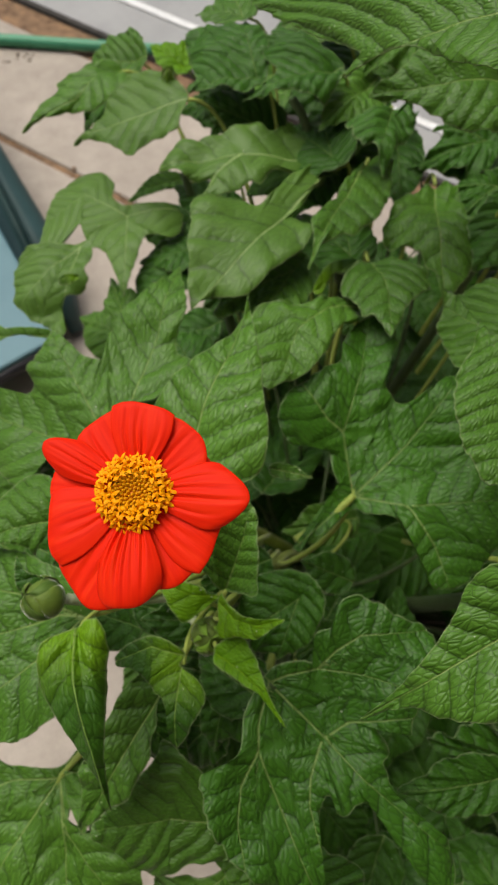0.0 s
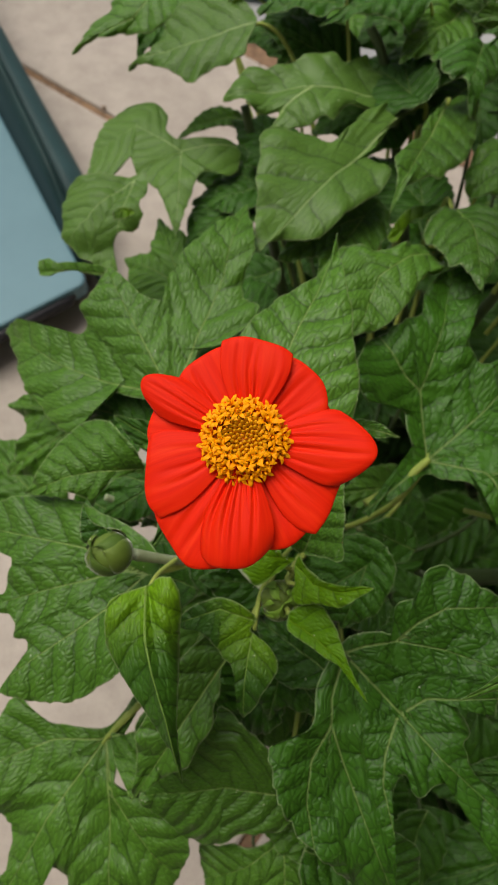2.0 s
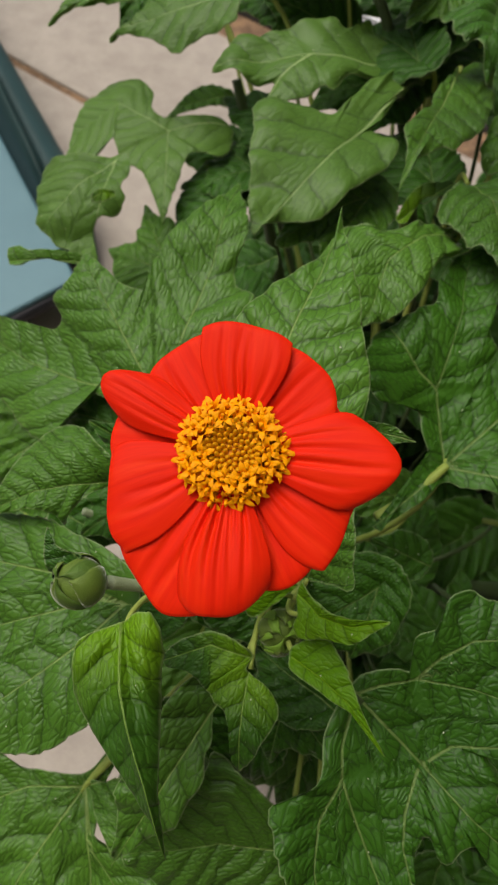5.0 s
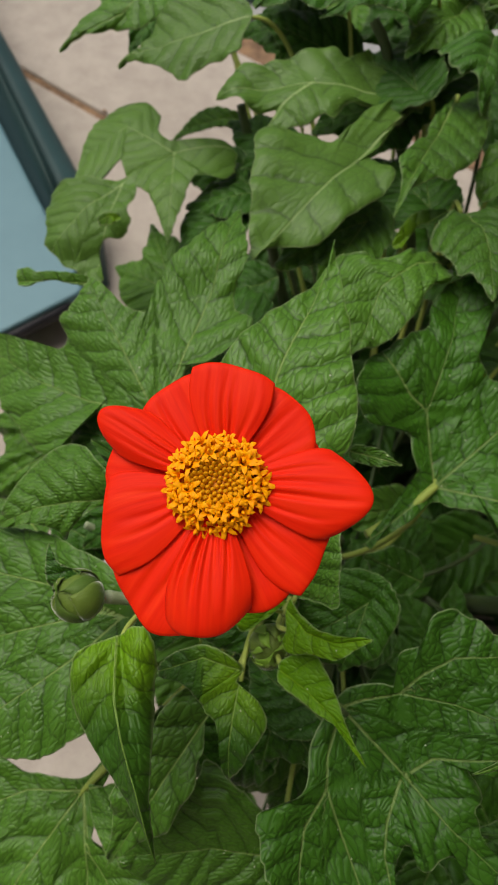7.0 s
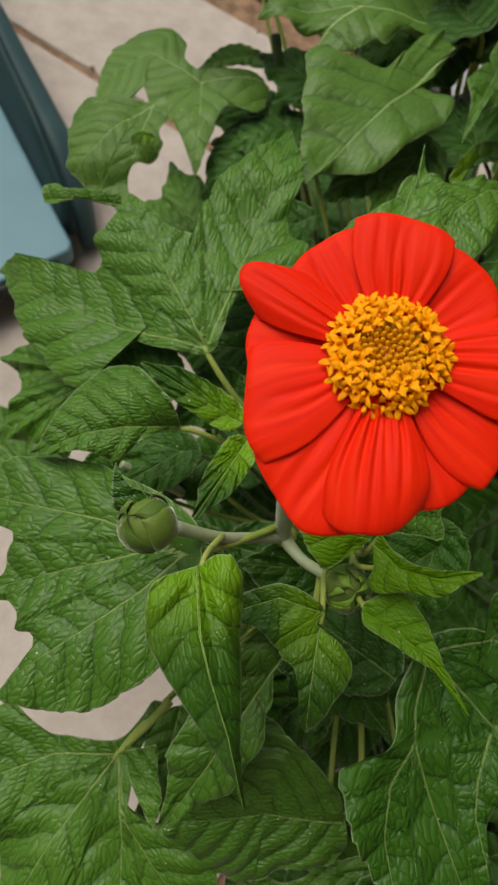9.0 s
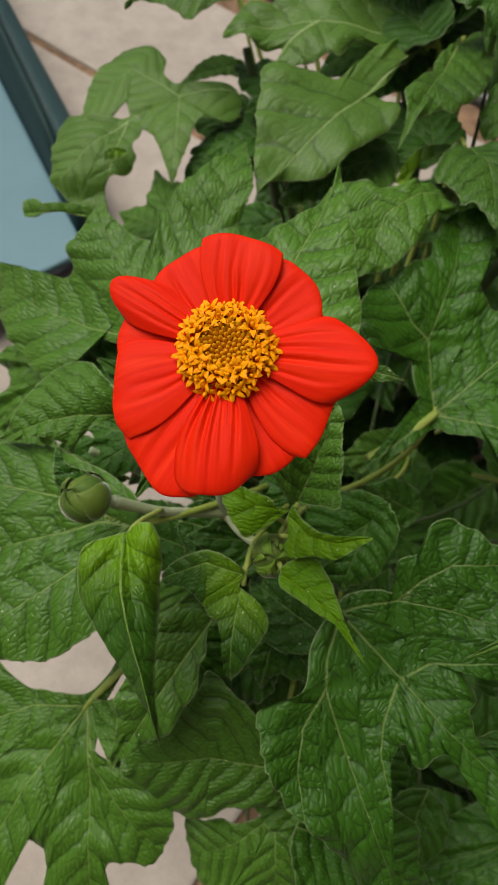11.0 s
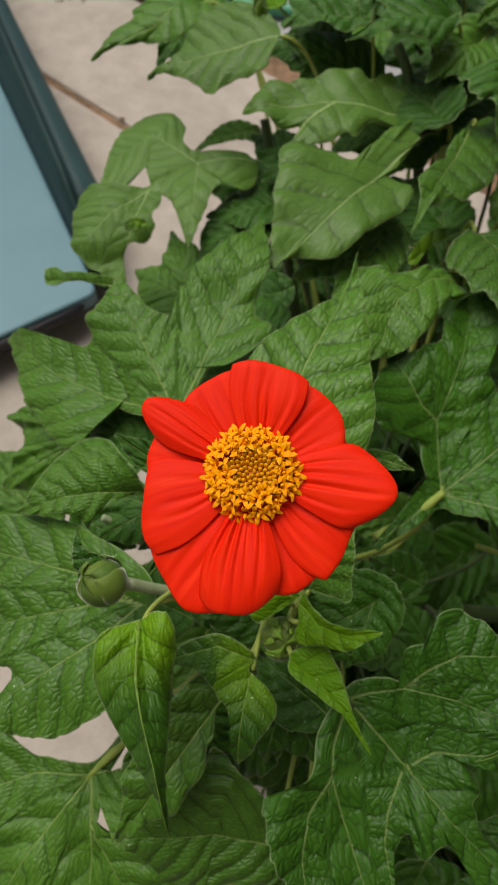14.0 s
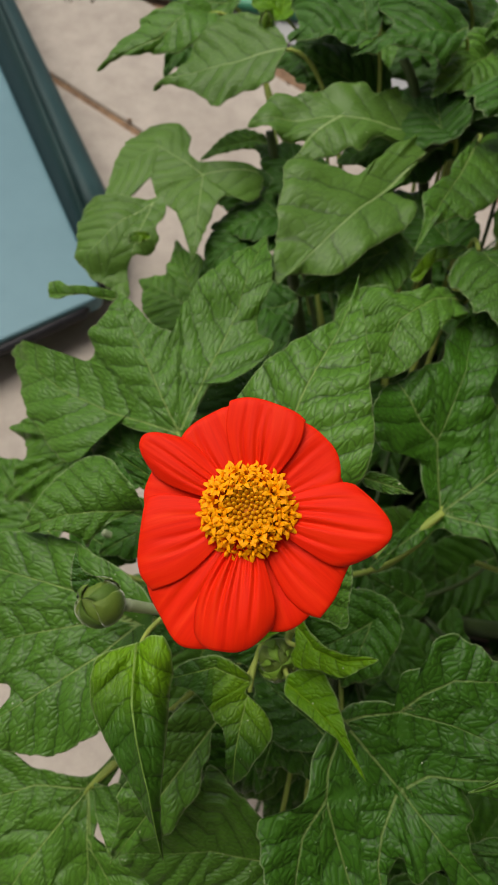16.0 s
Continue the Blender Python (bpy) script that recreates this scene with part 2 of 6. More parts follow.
def concrete_material():
    m, nodes, links, bsdf = material("concrete")
    geo = nodes.new("ShaderNodeNewGeometry")
    p = geo.outputs["Position"]
    big = noise_tex(nodes, links, 3.5, 5, 0.6, p)
    mid = noise_tex(nodes, links, 28, 6, 0.65, p)
    fine = noise_tex(nodes, links, 420, 3, 0.7, p)
    tone = ramp(nodes, links, big, [(0.3, (0.385, 0.340, 0.295)), (0.7, (0.485, 0.432, 0.380))])
    tone = mix_color(nodes, links, 0.35, tone, ramp(nodes, links, mid, [(0.3, (0.55, 0.52, 0.5)), (0.62, (1, 1, 1))]), 'MULTIPLY')
    tone = mix_color(nodes, links, 0.25, tone, ramp(nodes, links, fine, [(0.3, (0.6, 0.58, 0.55)), (0.6, (1, 1, 1))]), 'MULTIPLY')
    links.new(tone, bsdf.inputs["Base Color"])
    bsdf.inputs["Roughness"].default_value = 0.85
    bump = nodes.new("ShaderNodeBump")
    bump.inputs["Strength"].default_value, bump.inputs["Distance"].default_value = 0.4, 0.0015
    links.new(fine, bump.inputs["Height"])
    links.new(bump.outputs[0], bsdf.inputs["Normal"])
    return m


concrete = concrete_material()
joint_dirt = plain_material("joint_dirt", [(0.3, (0.10, 0.06, 0.035)), (0.55, (0.24, 0.15, 0.09)), (0.75, (0.36, 0.22, 0.11))], 45, 0.95, 0.003, 200)


# ---- mesh helpers ----
def mesh_object(name, verts, faces, mat, parent=None, label="", uvs=None, smooth=True):
    me = bpy.data.meshes.new(name)
    me.from_pydata([tuple(v) for v in verts], [], [tuple(f) for f in faces])
    me.materials.append(mat)
    if uvs is not None:
        layer = me.uv_layers.new(name="vein")
        index = np.empty(len(me.loops), dtype=np.int32)
        me.loops.foreach_get("vertex_index", index)
        layer.data.foreach_set("uv", np.asarray(uvs, dtype=np.float32)[index].ravel())
    me.polygons.foreach_set("use_smooth", [smooth] * len(me.polygons))
    me.update()
    ob = new(name, me)
    if parent is not None:
        ob.parent = parent
    if label:
        ob["label"] = label
    return ob


def part(name, bm, mat, parent=None, label="", smooth=True):
    me = bpy.data.meshes.new(name)
    bm.to_mesh(me)
    bm.free()
    me.materials.append(mat)
    me.polygons.foreach_set("use_smooth", [smooth] * len(me.polygons))
    ob = new(name, me)
    if parent is not None:
        ob.parent = parent
    if label:
        ob["label"] = label
    return ob


def bezier(a, b, c, d, n):
    t = np.linspace(0, 1, n)[:, None]
    a, b, c, d = (np.asarray(v, float) for v in (a, b, c, d))
    return (1 - t) ** 3 * a + 3 * t * (1 - t) ** 2 * b + 3 * t * t * (1 - t) * c + t ** 3 * d


def tube_data(line, radii, sides=10):
    """Vertices and faces of a closed tube along a line of points."""
    line = np.asarray(line, float)
    ways = np.gradient(line, axis=0)
    verts, faces = [], []
    ref = np.array((0.31, 0.87, 0.38))
    for i, (p, w) in enumerate(zip(line, ways)):
        w = w / max(np.linalg.norm(w), 1e-9)
        x = np.cross(w, ref)
        x /= max(np.linalg.norm(x), 1e-9)
        y = np.cross(w, x)
        r = radii[i] if hasattr(radii, "__len__") else radii
        for k in range(sides):
            a = 2 * math.pi * k / sides
            verts.append(p + r * (math.cos(a) * x + math.sin(a) * y))
    n = len(line)
    for i in range(n - 1):
        for k in range(sides):
            faces.append((i * sides + k, i * sides + (k + 1) % sides, (i + 1) * sides + (k + 1) % sides, (i + 1) * sides + k))
    faces.append(tuple(range(sides))[::-1])
    faces.append(tuple((n - 1) * sides + k for k in range(sides)))
    return verts, faces


def tube(name, line, radii, mat, parent=None, label="", sides=10):
    v, f = tube_data(line, radii, sides)
    return mesh_object(name, v, f, mat, parent, label)


def box_mesh(bm, size, m, bevel=0.0, segments=2):
    made = bmesh.ops.create_cube(bm, size=1.0, matrix=m @ Matrix.Diagonal((*size, 1)))
    if bevel:
        edges = list({e for v in made["verts"] for e in v.link_edges})
        bmesh.ops.bevel(bm, geom=edges, offset=bevel, segments=segments, affect='EDGES', profile=0.5)


# ---- the ground: concrete slabs, a soil joint with dark edging, a grey strip with a white line ----
ALONG, ACROSS = Vector((0.83, -0.558, 0)).normalized(), Vector((0.558, 0.83, 0)).normalized()


def ground_pose(along, across, z):
    m = Matrix.Identity(4)
    m.col[0][:3], m.col[1][:3] = ALONG, ACROSS
    m.translation = ALONG * along + ACROSS * across + Vector((0, 0, z))
    return m


bm = bmesh.new()
bmesh.ops.create_grid(bm, x_segments=8, y_segments=8, size=150)
ground = part("ground", bm, joint_dirt, smooth=False)
ground.location.z = -0.006
tagged(ground, "bare sandy earth under and between the slabs", "ground", kind="structure")

pavement = tagged(new("pavement"), "beige concrete paving slabs with dirty joints", "pavement", kind="structure")
rng = random.Random(4)
JOINT = 0.609
ALONG_JOINT = -1.03
for row, (lo, hi) in enumerate([(-2.4, -1.9), (-1.9, -1.4), (-1.4, -0.9), (-0.9, -0.4), (-0.4, JOINT), (JOINT, 0.866)]):
    for col in range(-4, 5):
        a0, a1 = ALONG_JOINT + 1.2 * col + 1.05, ALONG_JOINT + 1.2 * (col + 1) + 1.05
        gap = 0.007
        bm = bmesh.new()
        box_mesh(bm, (a1 - a0 - 2 * gap, hi - lo - 2 * gap, 0.06), Matrix.Identity(4), 0.004, 2)
        slab = part("paving_slab", bm, concrete, pavement, smooth=False)
        slab.matrix_world = ground_pose((a0 + a1) / 2, (lo + hi) / 2, -0.03 + rng.uniform(-0.001, 0.001))
bm = bmesh.new()
box_mesh(bm, (12, 0.054, 0.05), Matrix.Identity(4))
bmesh.ops.subdivide_edges(bm, edges=bm.edges[:], cuts=6, use_grid_fill=True)
strip = part("soil_strip", bm, soil_mat)
strip.matrix_world = ground_pose(0, 0.893, -0.032)
tagged(strip, "strip of dark soil along the slab edge", "soil", kind="structure")
bm = bmesh.new()
box_mesh(bm, (12, 0.012, 0.05), Matrix.Identity(4), 0.004)
edging = part("edging", bm, edge_mat)
edging.matrix_world = ground_pose(0, 0.928, -0.019)
tagged(edging, "thin dark edging strip beside the soil", "edging", kind="structure")
bm = bmesh.new()
box_mesh(bm, (24, 12, 0.05), Matrix.Identity(4), 0.004)
road = part("road", bm, grey_floor, smooth=False)
road.matrix_world = ground_pose(0, 6.936, -0.028)
tagged(road, "smooth light grey driveway surface", "road", kind="structure")
bm = bmesh.new()
box_mesh(bm, (24, 0.016, 0.004), Matrix.Identity(4), 0.001)
line = part("painted_line", bm, paint_white)
line.matrix_world = ground_pose(0, 1.045, -0.0005)
tagged(line, "thin white painted line on grey driveway", "line", kind="structure")


def pebble(along, across, size, mat, label):
    bm = bmesh.new()
    bmesh.ops.create_icosphere(bm, subdivisions=2, radius=1.0)
    seed = Vector((along * 31, across * 17, 0))
    for v in bm.verts:
        v.co *= 1 + 0.35 * noise.noise(v.co * 1.3 + seed)
    ob = part("pebble", bm, mat)
    ob.matrix_world = ground_pose(along, across, size * 0.25) @ Matrix.Diagonal((size, size * 0.75, size * 0.45, 1))
    tagged(ob, label, "stone", group="stones on the slabs")
    return ob


for k in range(26):
    pebble(rng.uniform(-1.2, 0.3), JOINT + rng.uniform(-0.010, 0.010), rng.uniform(0.002, 0.0045), joint_dirt, "small brown crumb of dirt in the slab joint")
pebble(-1.19, 0.868, 0.010, stone_mat, "small pale stone beside the soil strip")
for k in range(10):
    pebble(rng.uniform(-1.25, 0.0), 0.862 + rng.uniform(-0.01, 0.008), rng.uniform(0.002, 0.005), soil_mat, "small dark crumb of soil on the concrete")
for k in range(14):
    pebble(-1.06 + rng.gauss(0, 0.014), 0.80 + rng.gauss(0, 0.016), rng.uniform(0.002, 0.004), soil_mat, "small dark crumb of soil on the concrete")

# garden hose
hose_line = np.vstack([bezier((-2.6, 1.75, 0.0105), (-1.7, 1.45, 0.0105), (-1.1, 1.325, 0.0105), (-0.472, 1.277, 0.0105), 30)[:-1],
                       bezier((-0.472, 1.277, 0.0105), (-0.2, 1.252, 0.0105), (0.4, 1.15, 0.0105), (1.6, 1.25, 0.0105), 40)])
hose = tube("garden_hose", hose_line, 0.0105, hose_mat, sides=16)
tagged(hose, "green rubber garden hose lying on the concrete", "hose")

# plain unseen walls behind the viewer and to the right, added to block skylight
bm = bmesh.new()
box_mesh(bm, (7.0, 0.2, 3.0), Matrix.Translation((1.6, -0.85, 1.5)))
wall = part("wall_south", bm, plain_material("render_brown", [(0.3, (0.20, 0.17, 0.14)), (0.7, (0.28, 0.24, 0.20))], 12, 0.9, 0.002, 90), smooth=False)
tagged(wall, "unseen plain brown wall added behind the viewer to block skylight", "wall", kind="structure")
bm = bmesh.new()
box_mesh(bm, (0.2, 2.4, 3.0), Matrix.Translation((0.95, 0.45, 1.5)))
wall = part("wall_east", bm, wall.data.materials[0], smooth=False)
tagged(wall, "unseen plain brown wall added beside the plant to block skylight", "wall", kind="structure")

# ---- the low blue plastic cart at the edge ----
cart = tagged(new("utility_cart"), "low light blue plastic cart with a dark teal raised side", "cart")
BACK, OUT = Vector((-0.50, 0.866, 0)), Vector((0.866, 0.50, 0))
CORNER = Vector((-0.2505, 0.554, 0.060))
FRONT = Vector((-0.80, -0.60, 0))


def cart_strip(name, profile, mat, label=""):
    """A bent sheet along the cart's side: profile(u) gives points (out, up) at the part u of its length, front to back."""
    verts, faces = [], []
    n = 36
    width = len(profile(0.0))
    for i in range(n + 1):
        u = i / n
        base = CORNER + BACK * (0.033 + 0.786 * u)
        for o, z in profile(u):
            verts.append(base + OUT * 1.09 * o + Vector((0, 0, 1.09 * z)))
    for i in range(n):
        for k in range(width):
            a, b = k, (k + 1) % width
            faces.append((i * width + a, i * width + b, (i + 1) * width + b, (i + 1) * width + a))
    faces.append(tuple(range(width))[::-1])
    faces.append(tuple(n * width + k for k in range(width)))
    return mesh_object(name, verts, faces, mat, cart, label)


def wall_height(u):
    return 0.022 + 0.050 * min(1.0, u / 0.12) ** 0.8 + 0.042 * u


def wall_profile(u):
    h = wall_height(u)
    o = 0.010 + 0.016 * u
    return [(0.000, -0.002), (o * 0.45, h * 0.55), (o - 0.003, h), (o + 0.001, h + 0.002), (o + 0.005, h - 0.001), (o + 0.004, -0.015), (0.006, -0.015)]


def flange_profile(u):
    h = wall_height(u)
    o = 0.017 + 0.016 * u
    bulge = 0.040 * min(1.0, (0.04 + u) / 0.14) ** 0.7 * (1 - 0.55 * u)
    return [(o, h - 0.03), (o + 0.4 * bulge, h - 0.034), (o + 0.8 * bulge, h - 0.045), (o + bulge, h - 0.07), (o + 0.7 * bulge, -0.045), (o, -0.045)]


cart_strip("side_wall", wall_profile, teal_mat, "dark teal raised side wall")
cart_strip("side_flange", flange_profile, rim_mat, "grey teal rounded outer flange")
bm = bmesh.new()
top = [CORNER + BACK * 0.0, CORNER + BACK * 0.82, CORNER + BACK * 0.82 + FRONT * 0.24, CORNER + FRONT * 0.24]
lower = [bm.verts.new(p - Vector((0, 0, 0.022))) for p in top]
upper = [bm.verts.new(p) for p in top]
bm.faces.new(upper[::-1])
bm.faces.new(lower)
for i in range(4):
    bm.faces.new((upper[i], upper[(i + 1) % 4], lower[(i + 1) % 4], lower[i]))
bmesh.ops.recalc_face_normals(bm, faces=bm.faces[:])
bmesh.ops.bevel(bm, geom=[e for e in bm.edges if abs(e.verts[0].co.z - e.verts[1].co.z) > 0.015], offset=0.012, segments=5, affect='EDGES', profile=0.5)
bmesh.ops.bevel(bm, geom=[e for e in bm.edges if min(v.co.z for v in e.verts) > CORNER.z - 0.001], offset=0.004, segments=3, affect='EDGES', profile=0.5)
part("deck", bm, blue_mat, cart, "light blue plastic deck", smooth=False)
trim_line = [CORNER + BACK * 0.06 + OUT * 0.002 - Vector((0, 0, 0.014)), CORNER + BACK * 0.02 + FRONT * 0.004 - Vector((0, 0, 0.014)), CORNER + FRONT * 0.03 - BACK * 0.003 - Vector((0, 0, 0.014)), CORNER + FRONT * 0.23 - BACK * 0.003 - Vector((0, 0, 0.014))]
tube("bumper", np.array([tuple(p) for p in trim_line]), 0.007, rubber_mat, cart, "black rubber front bumper", 12)
for u, v in ((0.10, 0.05), (0.10, 0.19), (0.72, 0.05), (0.72, 0.19)):
    bm = bmesh.new()
    c = CORNER + BACK * u + FRONT * v
    box_mesh(bm, (0.03, 0.03, 0.042), Matrix.Translation((c.x, c.y, 0.021)) @ Matrix.Rotation(radians(120), 4, 'Z'), 0.005)
    part("foot", bm, rubber_mat, cart)
bm = bmesh.new()
c = CORNER + BACK * 0.26 + OUT * 0.050
box_mesh(bm, (0.022, 0.055, 0.03), Matrix.Translation((c.x, c.y, 0.05)) @ Matrix.Rotation(radians(30), 4, 'Z'), 0.007)
part("latch", bm, rubber_mat, cart, "black latch on the outer side")

# ---- the plant ----
plant = tagged(new("sunflower_plant"), "bushy plant with lobed green leaves and one red flower", "plant")
plant.location = (0.06, 0.25, 0.0)
leaf_count = [0]


def lobe_half_width(q, w):
    """Half the width of a lobe at the part q of its length: full near the foot, drawn out to a fine tip."""
    q = np.clip(q, 0, 1)
    body = (1 - q) ** 0.78 * (0.86 + 1.25 * q)
    tip = 1 - 0.48 * np.clip((q - 0.55) / 0.35, 0, 1) ** 2 * (3 - 2 * np.clip((q - 0.55) / 0.35, 0, 1))
    return w * body * tip


def lobe_reach(theta, lobes):
    """How far the blade reaches from its node in each direction: the union of its lobes."""
    far = max(l for _, l, _ in lobes) * 1.02
    rr = np.linspace(0.004, far, 260)[None, :]
    reach = np.full(len(theta), 0.03)
    for a, l, w in lobes:
        phi = (theta - a + math.pi) % (2 * math.pi) - math.pi
        along, across = rr * np.cos(phi)[:, None], np.abs(rr * np.sin(phi)[:, None])
        inside = (along >= -0.001) & (along <= l) & (across <= lobe_half_width(along / l, w))
        inside |= rr <= 0.80 * w * np.clip(1.0 + 0.25 * np.cos(phi)[:, None], 0.4, 1)
        reach = np.maximum(reach, np.where(inside, rr, 0).max(axis=1))
    return reach


def smooth_margin(bays, rough, seed, heart):
    """A closed, rounded line through the turns of a leaf's margin."""
    a = np.radians([p[0] for p in bays])
    p = np.stack([np.cos(a), np.sin(a)], 1) * np.array([q[1] for q in bays])[:, None]
    before, after, beyond = np.roll(p, 1, 0), np.roll(p, -1, 0), np.roll(p, -2, 0)
    t = np.linspace(0, 1, 14, endpoint=False)[None, :, None]
    p0, p1, p2, p3 = before[:, None], p[:, None], after[:, None], beyond[:, None]
    h00, h10, h01, h11 = 2 * t ** 3 - 3 * t ** 2 + 1, t ** 3 - 2 * t ** 2 + t, -2 * t ** 3 + 3 * t ** 2, t ** 3 - t ** 2
    line = (h00 * p1 + h10 * 0.42 * (p2 - p0) + h01 * p2 + h11 * 0.42 * (p3 - p1)).reshape(-1, 2)
    small = np.array([1 + rough * (noise.noise(Vector((x * 9, y * 9, seed))) + 0.6 * noise.noise(Vector((x * 24, y * 24, seed)))) for x, y in line])
    line = line * small[:, None]
    # every turn is seen from the heart of the blade: the margin never doubles back
    line = line - heart
    turn, far = np.unwrap(np.arctan2(line[:, 1], line[:, 0])), np.hypot(line[:, 0], line[:, 1])
    if turn[-1] < turn[0]:
        turn, far = turn[::-1], far[::-1]
    turn = np.maximum.accumulate(turn)
    return heart[0] + far * np.cos(turn), heart[1] + far * np.sin(turn)


def along_veins(X, Y, veins):
    """The way along the nearest main vein, the distance from it and that vein's length."""
    best = np.full(X.shape, 9.0)
    s, d, way, rival = np.zeros(X.shape), np.zeros(X.shape), np.ones(X.shape), np.full(X.shape, 9.0)
    for vein in veins:
        last, own = best.copy(), np.full(X.shape, 9.0)
        a = np.radians([p[0] for p in vein])
        r = np.array([p[1] for p in vein])
        vx, vy = r * np.cos(a), r * np.sin(a)
        lengths = np.hypot(np.diff(vx), np.diff(vy))
        done = 0.0
        for k, l in enumerate(lengths):
            ux, uy = (vx[k + 1] - vx[k]) / l, (vy[k + 1] - vy[k]) / l
            f = (X - vx[k]) * ux + (Y - vy[k]) * uy
            f2 = np.clip(f, 0, l if k < len(lengths) - 1 else 9)
            ex, ey = X - vx[k] - f2 * ux, Y - vy[k] - f2 * uy
            gap = np.hypot(ex, ey)
            sign = np.where(ux * ey - uy * ex >= 0, 1.0, -1.0)
            own = np.minimum(own, gap)
            near = gap < best
            best = np.where(near, gap, best)
            s, d, way = np.where(near, done + f2, s), np.where(near, gap * sign, d), np.where(near, max(lengths.sum(), 0.6), way)
            done += l
        rival = np.where(own < last, last, np.minimum(rival, own))
    return s, d, way, rival - best


def leaf(node, tip, up, width, lobes, wing=(0, 0), arch=0.06, fold=0.1, wave=0.03, tone=0.5, foot=None, label="", curl=0.0, web=0.62, ragged=0.06, rings=22, around=190, bays=None, veins=None, heart=(0, 0.0), perch=False, puff=0.011):
    """A blade whose veins part at node and whose main lobe ends at tip; up: the normal of its face. lobes: the side lobes, each with its angle to the
    midrib, length and half width (in midrib lengths) and the height of its end over the blade's plane. foot: where its stalk leaves the stem (perch: it ends there). puff: how far the blade swells between its side veins.
    bays: instead of the plain lobes, the turns of an uneven margin (angle, reach); veins: its main veins in the same terms; heart: the middle of the blade."""
    leaf_count[0] += 1
    seed = leaf_count[0] * 7.31
    node, tip, up = Vector(node), Vector(tip), Vector(up)
    length = (tip - node).length
    x = (tip - node).normalized()
    z = (up - x * up.dot(x)).normalized()
    y = z.cross(x)
    all_lobes = [(0.0, 1.0, width, 0.0)] + [(radians(a), l, w, h) for a, l, w, h in lobes]
    shape = [(a, l, w) for a, l, w, _ in all_lobes]
    if wing[0]:
        shape.append((math.pi, wing[0], wing[1]))
    fine = np.linspace(-math.pi, math.pi, 900, endpoint=False)
    reach = lobe_reach(fine, shape)
    # the web of the blade between neighbouring lobes, with rounded bays
    ends = sorted((a, l) for a, l, _, _ in all_lobes)
    if len(ends) > 1:
        for (a0, l0), (a1, l1) in zip(ends, ends[1:]):
            inside = (fine >= a0) & (fine <= a1)
            if a1 - a0 < 2.0:
                t = (fine - a0) / max(a1 - a0, 1e-6)
                bay = (l0 + (l1 - l0) * t) * (web + (1 - web) * np.abs(2 * t - 1) ** 3 * 0.5) * min(1.0, 1.25 - 0.28 * (a1 - a0))
                reach = np.where(inside, np.maximum(reach, bay), reach)
    kernel = np.array((1, 2, 3, 2, 1)) / 9.0
    reach = np.convolve(np.r_[reach[-2:], reach, reach[:2]], kernel, mode="valid")
    uneven = np.array([noise.noise(Vector((2.2 * math.cos(a), 2.2 * math.sin(a), seed))) + 0.9 * noise.noise(Vector((4.5 * math.cos(a), 4.5 * math.sin(a), seed + 9))) + 0.5 * noise.noise(Vector((10 * math.cos(a), 10 * math.sin(a), seed + 5))) for a in fine])
    tips = np.min([np.abs((fine - a + math.pi) % (2 * math.pi) - math.pi) for a, _, _, _ in all_lobes], axis=0)
    reach = reach * (1 + ragged * uneven * np.clip(tips * 6, 0, 1))
    small = min(1.0, max(0.35, length / 0.06))
    middle = heart[1] * np.array((math.cos(radians(heart[0])), math.sin(radians(heart[0]))))
    if bays is None:
        px, py = reach * np.cos(fine), reach * np.sin(fine)
    else:
        px, py = smooth_margin(bays, ragged * 0.5, seed, middle)
    run = np.r_[0, np.cumsum(np.hypot(np.diff(np.r_[px, px[0]]), np.diff(np.r_[py, py[0]])))]
    total = run[-1]
    spots = np.linspace(0, total, around, endpoint=False)
    bx, by = np.interp(spots, run, np.r_[px, px[0]]), np.interp(spots, run, np.r_[py, py[0]])
    theta, edge = np.arctan2(by - middle[1], bx - middle[0]), np.hypot(bx - middle[0], by - middle[1])
    # coarse, uneven teeth
    teeth = (0.007 + 0.005 * np.sin(spots / total * 37 + seed)) * small
    phase = (spots * length / 0.0085 + 0.4 * np.sin(spots / total * 23 + seed)) % 1.0
    edge = edge * (1 + teeth * (phase - 0.5) * 2 * np.clip(edge * 3, 0, 1))
    # angle-wise blends of the lobes' ends
    order = sorted(all_lobes)
    angles = np.array([o[0] for o in order])
    # only long lobes have a main vein of their own
    veined = [o for o in order if o[1] >= 0.72 or o[0] == 0.0]
    vein_angles = np.array([o[0] for o in veined])
    spread = np.abs((theta[:, None] - vein_angles[None, :] + math.pi) % (2 * math.pi) - math.pi)
    nearest = spread.argmin(axis=1)
    own_angle = vein_angles[nearest]
    own_length = np.array([o[1] for o in veined])[nearest]
    ripple = 0.6 * np.sin(spots / total * 2 * math.pi * 9 + seed) + 0.5 * np.sin(spots / total * 2 * math.pi * 17 + 2 * seed) + 0.4 * np.sin(spots / total * 2 * math.pi * 5 + 3 * seed)
    verts, uvs, rims, calms = [], [], [], []
    for k in range(rings + 1):
        part_out = 0.985 * (k / (rings - 1)) ** 0.92 if k < rings else 1.0
        X, Y = middle[0] + part_out * edge * np.cos(theta), middle[1] + part_out * edge * np.sin(theta)
        rho, seen = np.hypot(X, Y), np.arctan2(Y, X)
        lengths = np.interp(seen, angles, [o[1] for o in order], period=2 * math.pi)
        lifts = np.interp(seen, angles, [o[3] for o in order], period=2 * math.pi)
        q = np.clip(rho / lengths, 0, 1.15)
        s = rho * np.cos(seen - own_angle)
        d = rho * np.sin(seen - own_angle)
        way, calm = own_length, np.ones(around)
        if veins is not None:
            s, d, way, lead = along_veins(X, Y, veins)
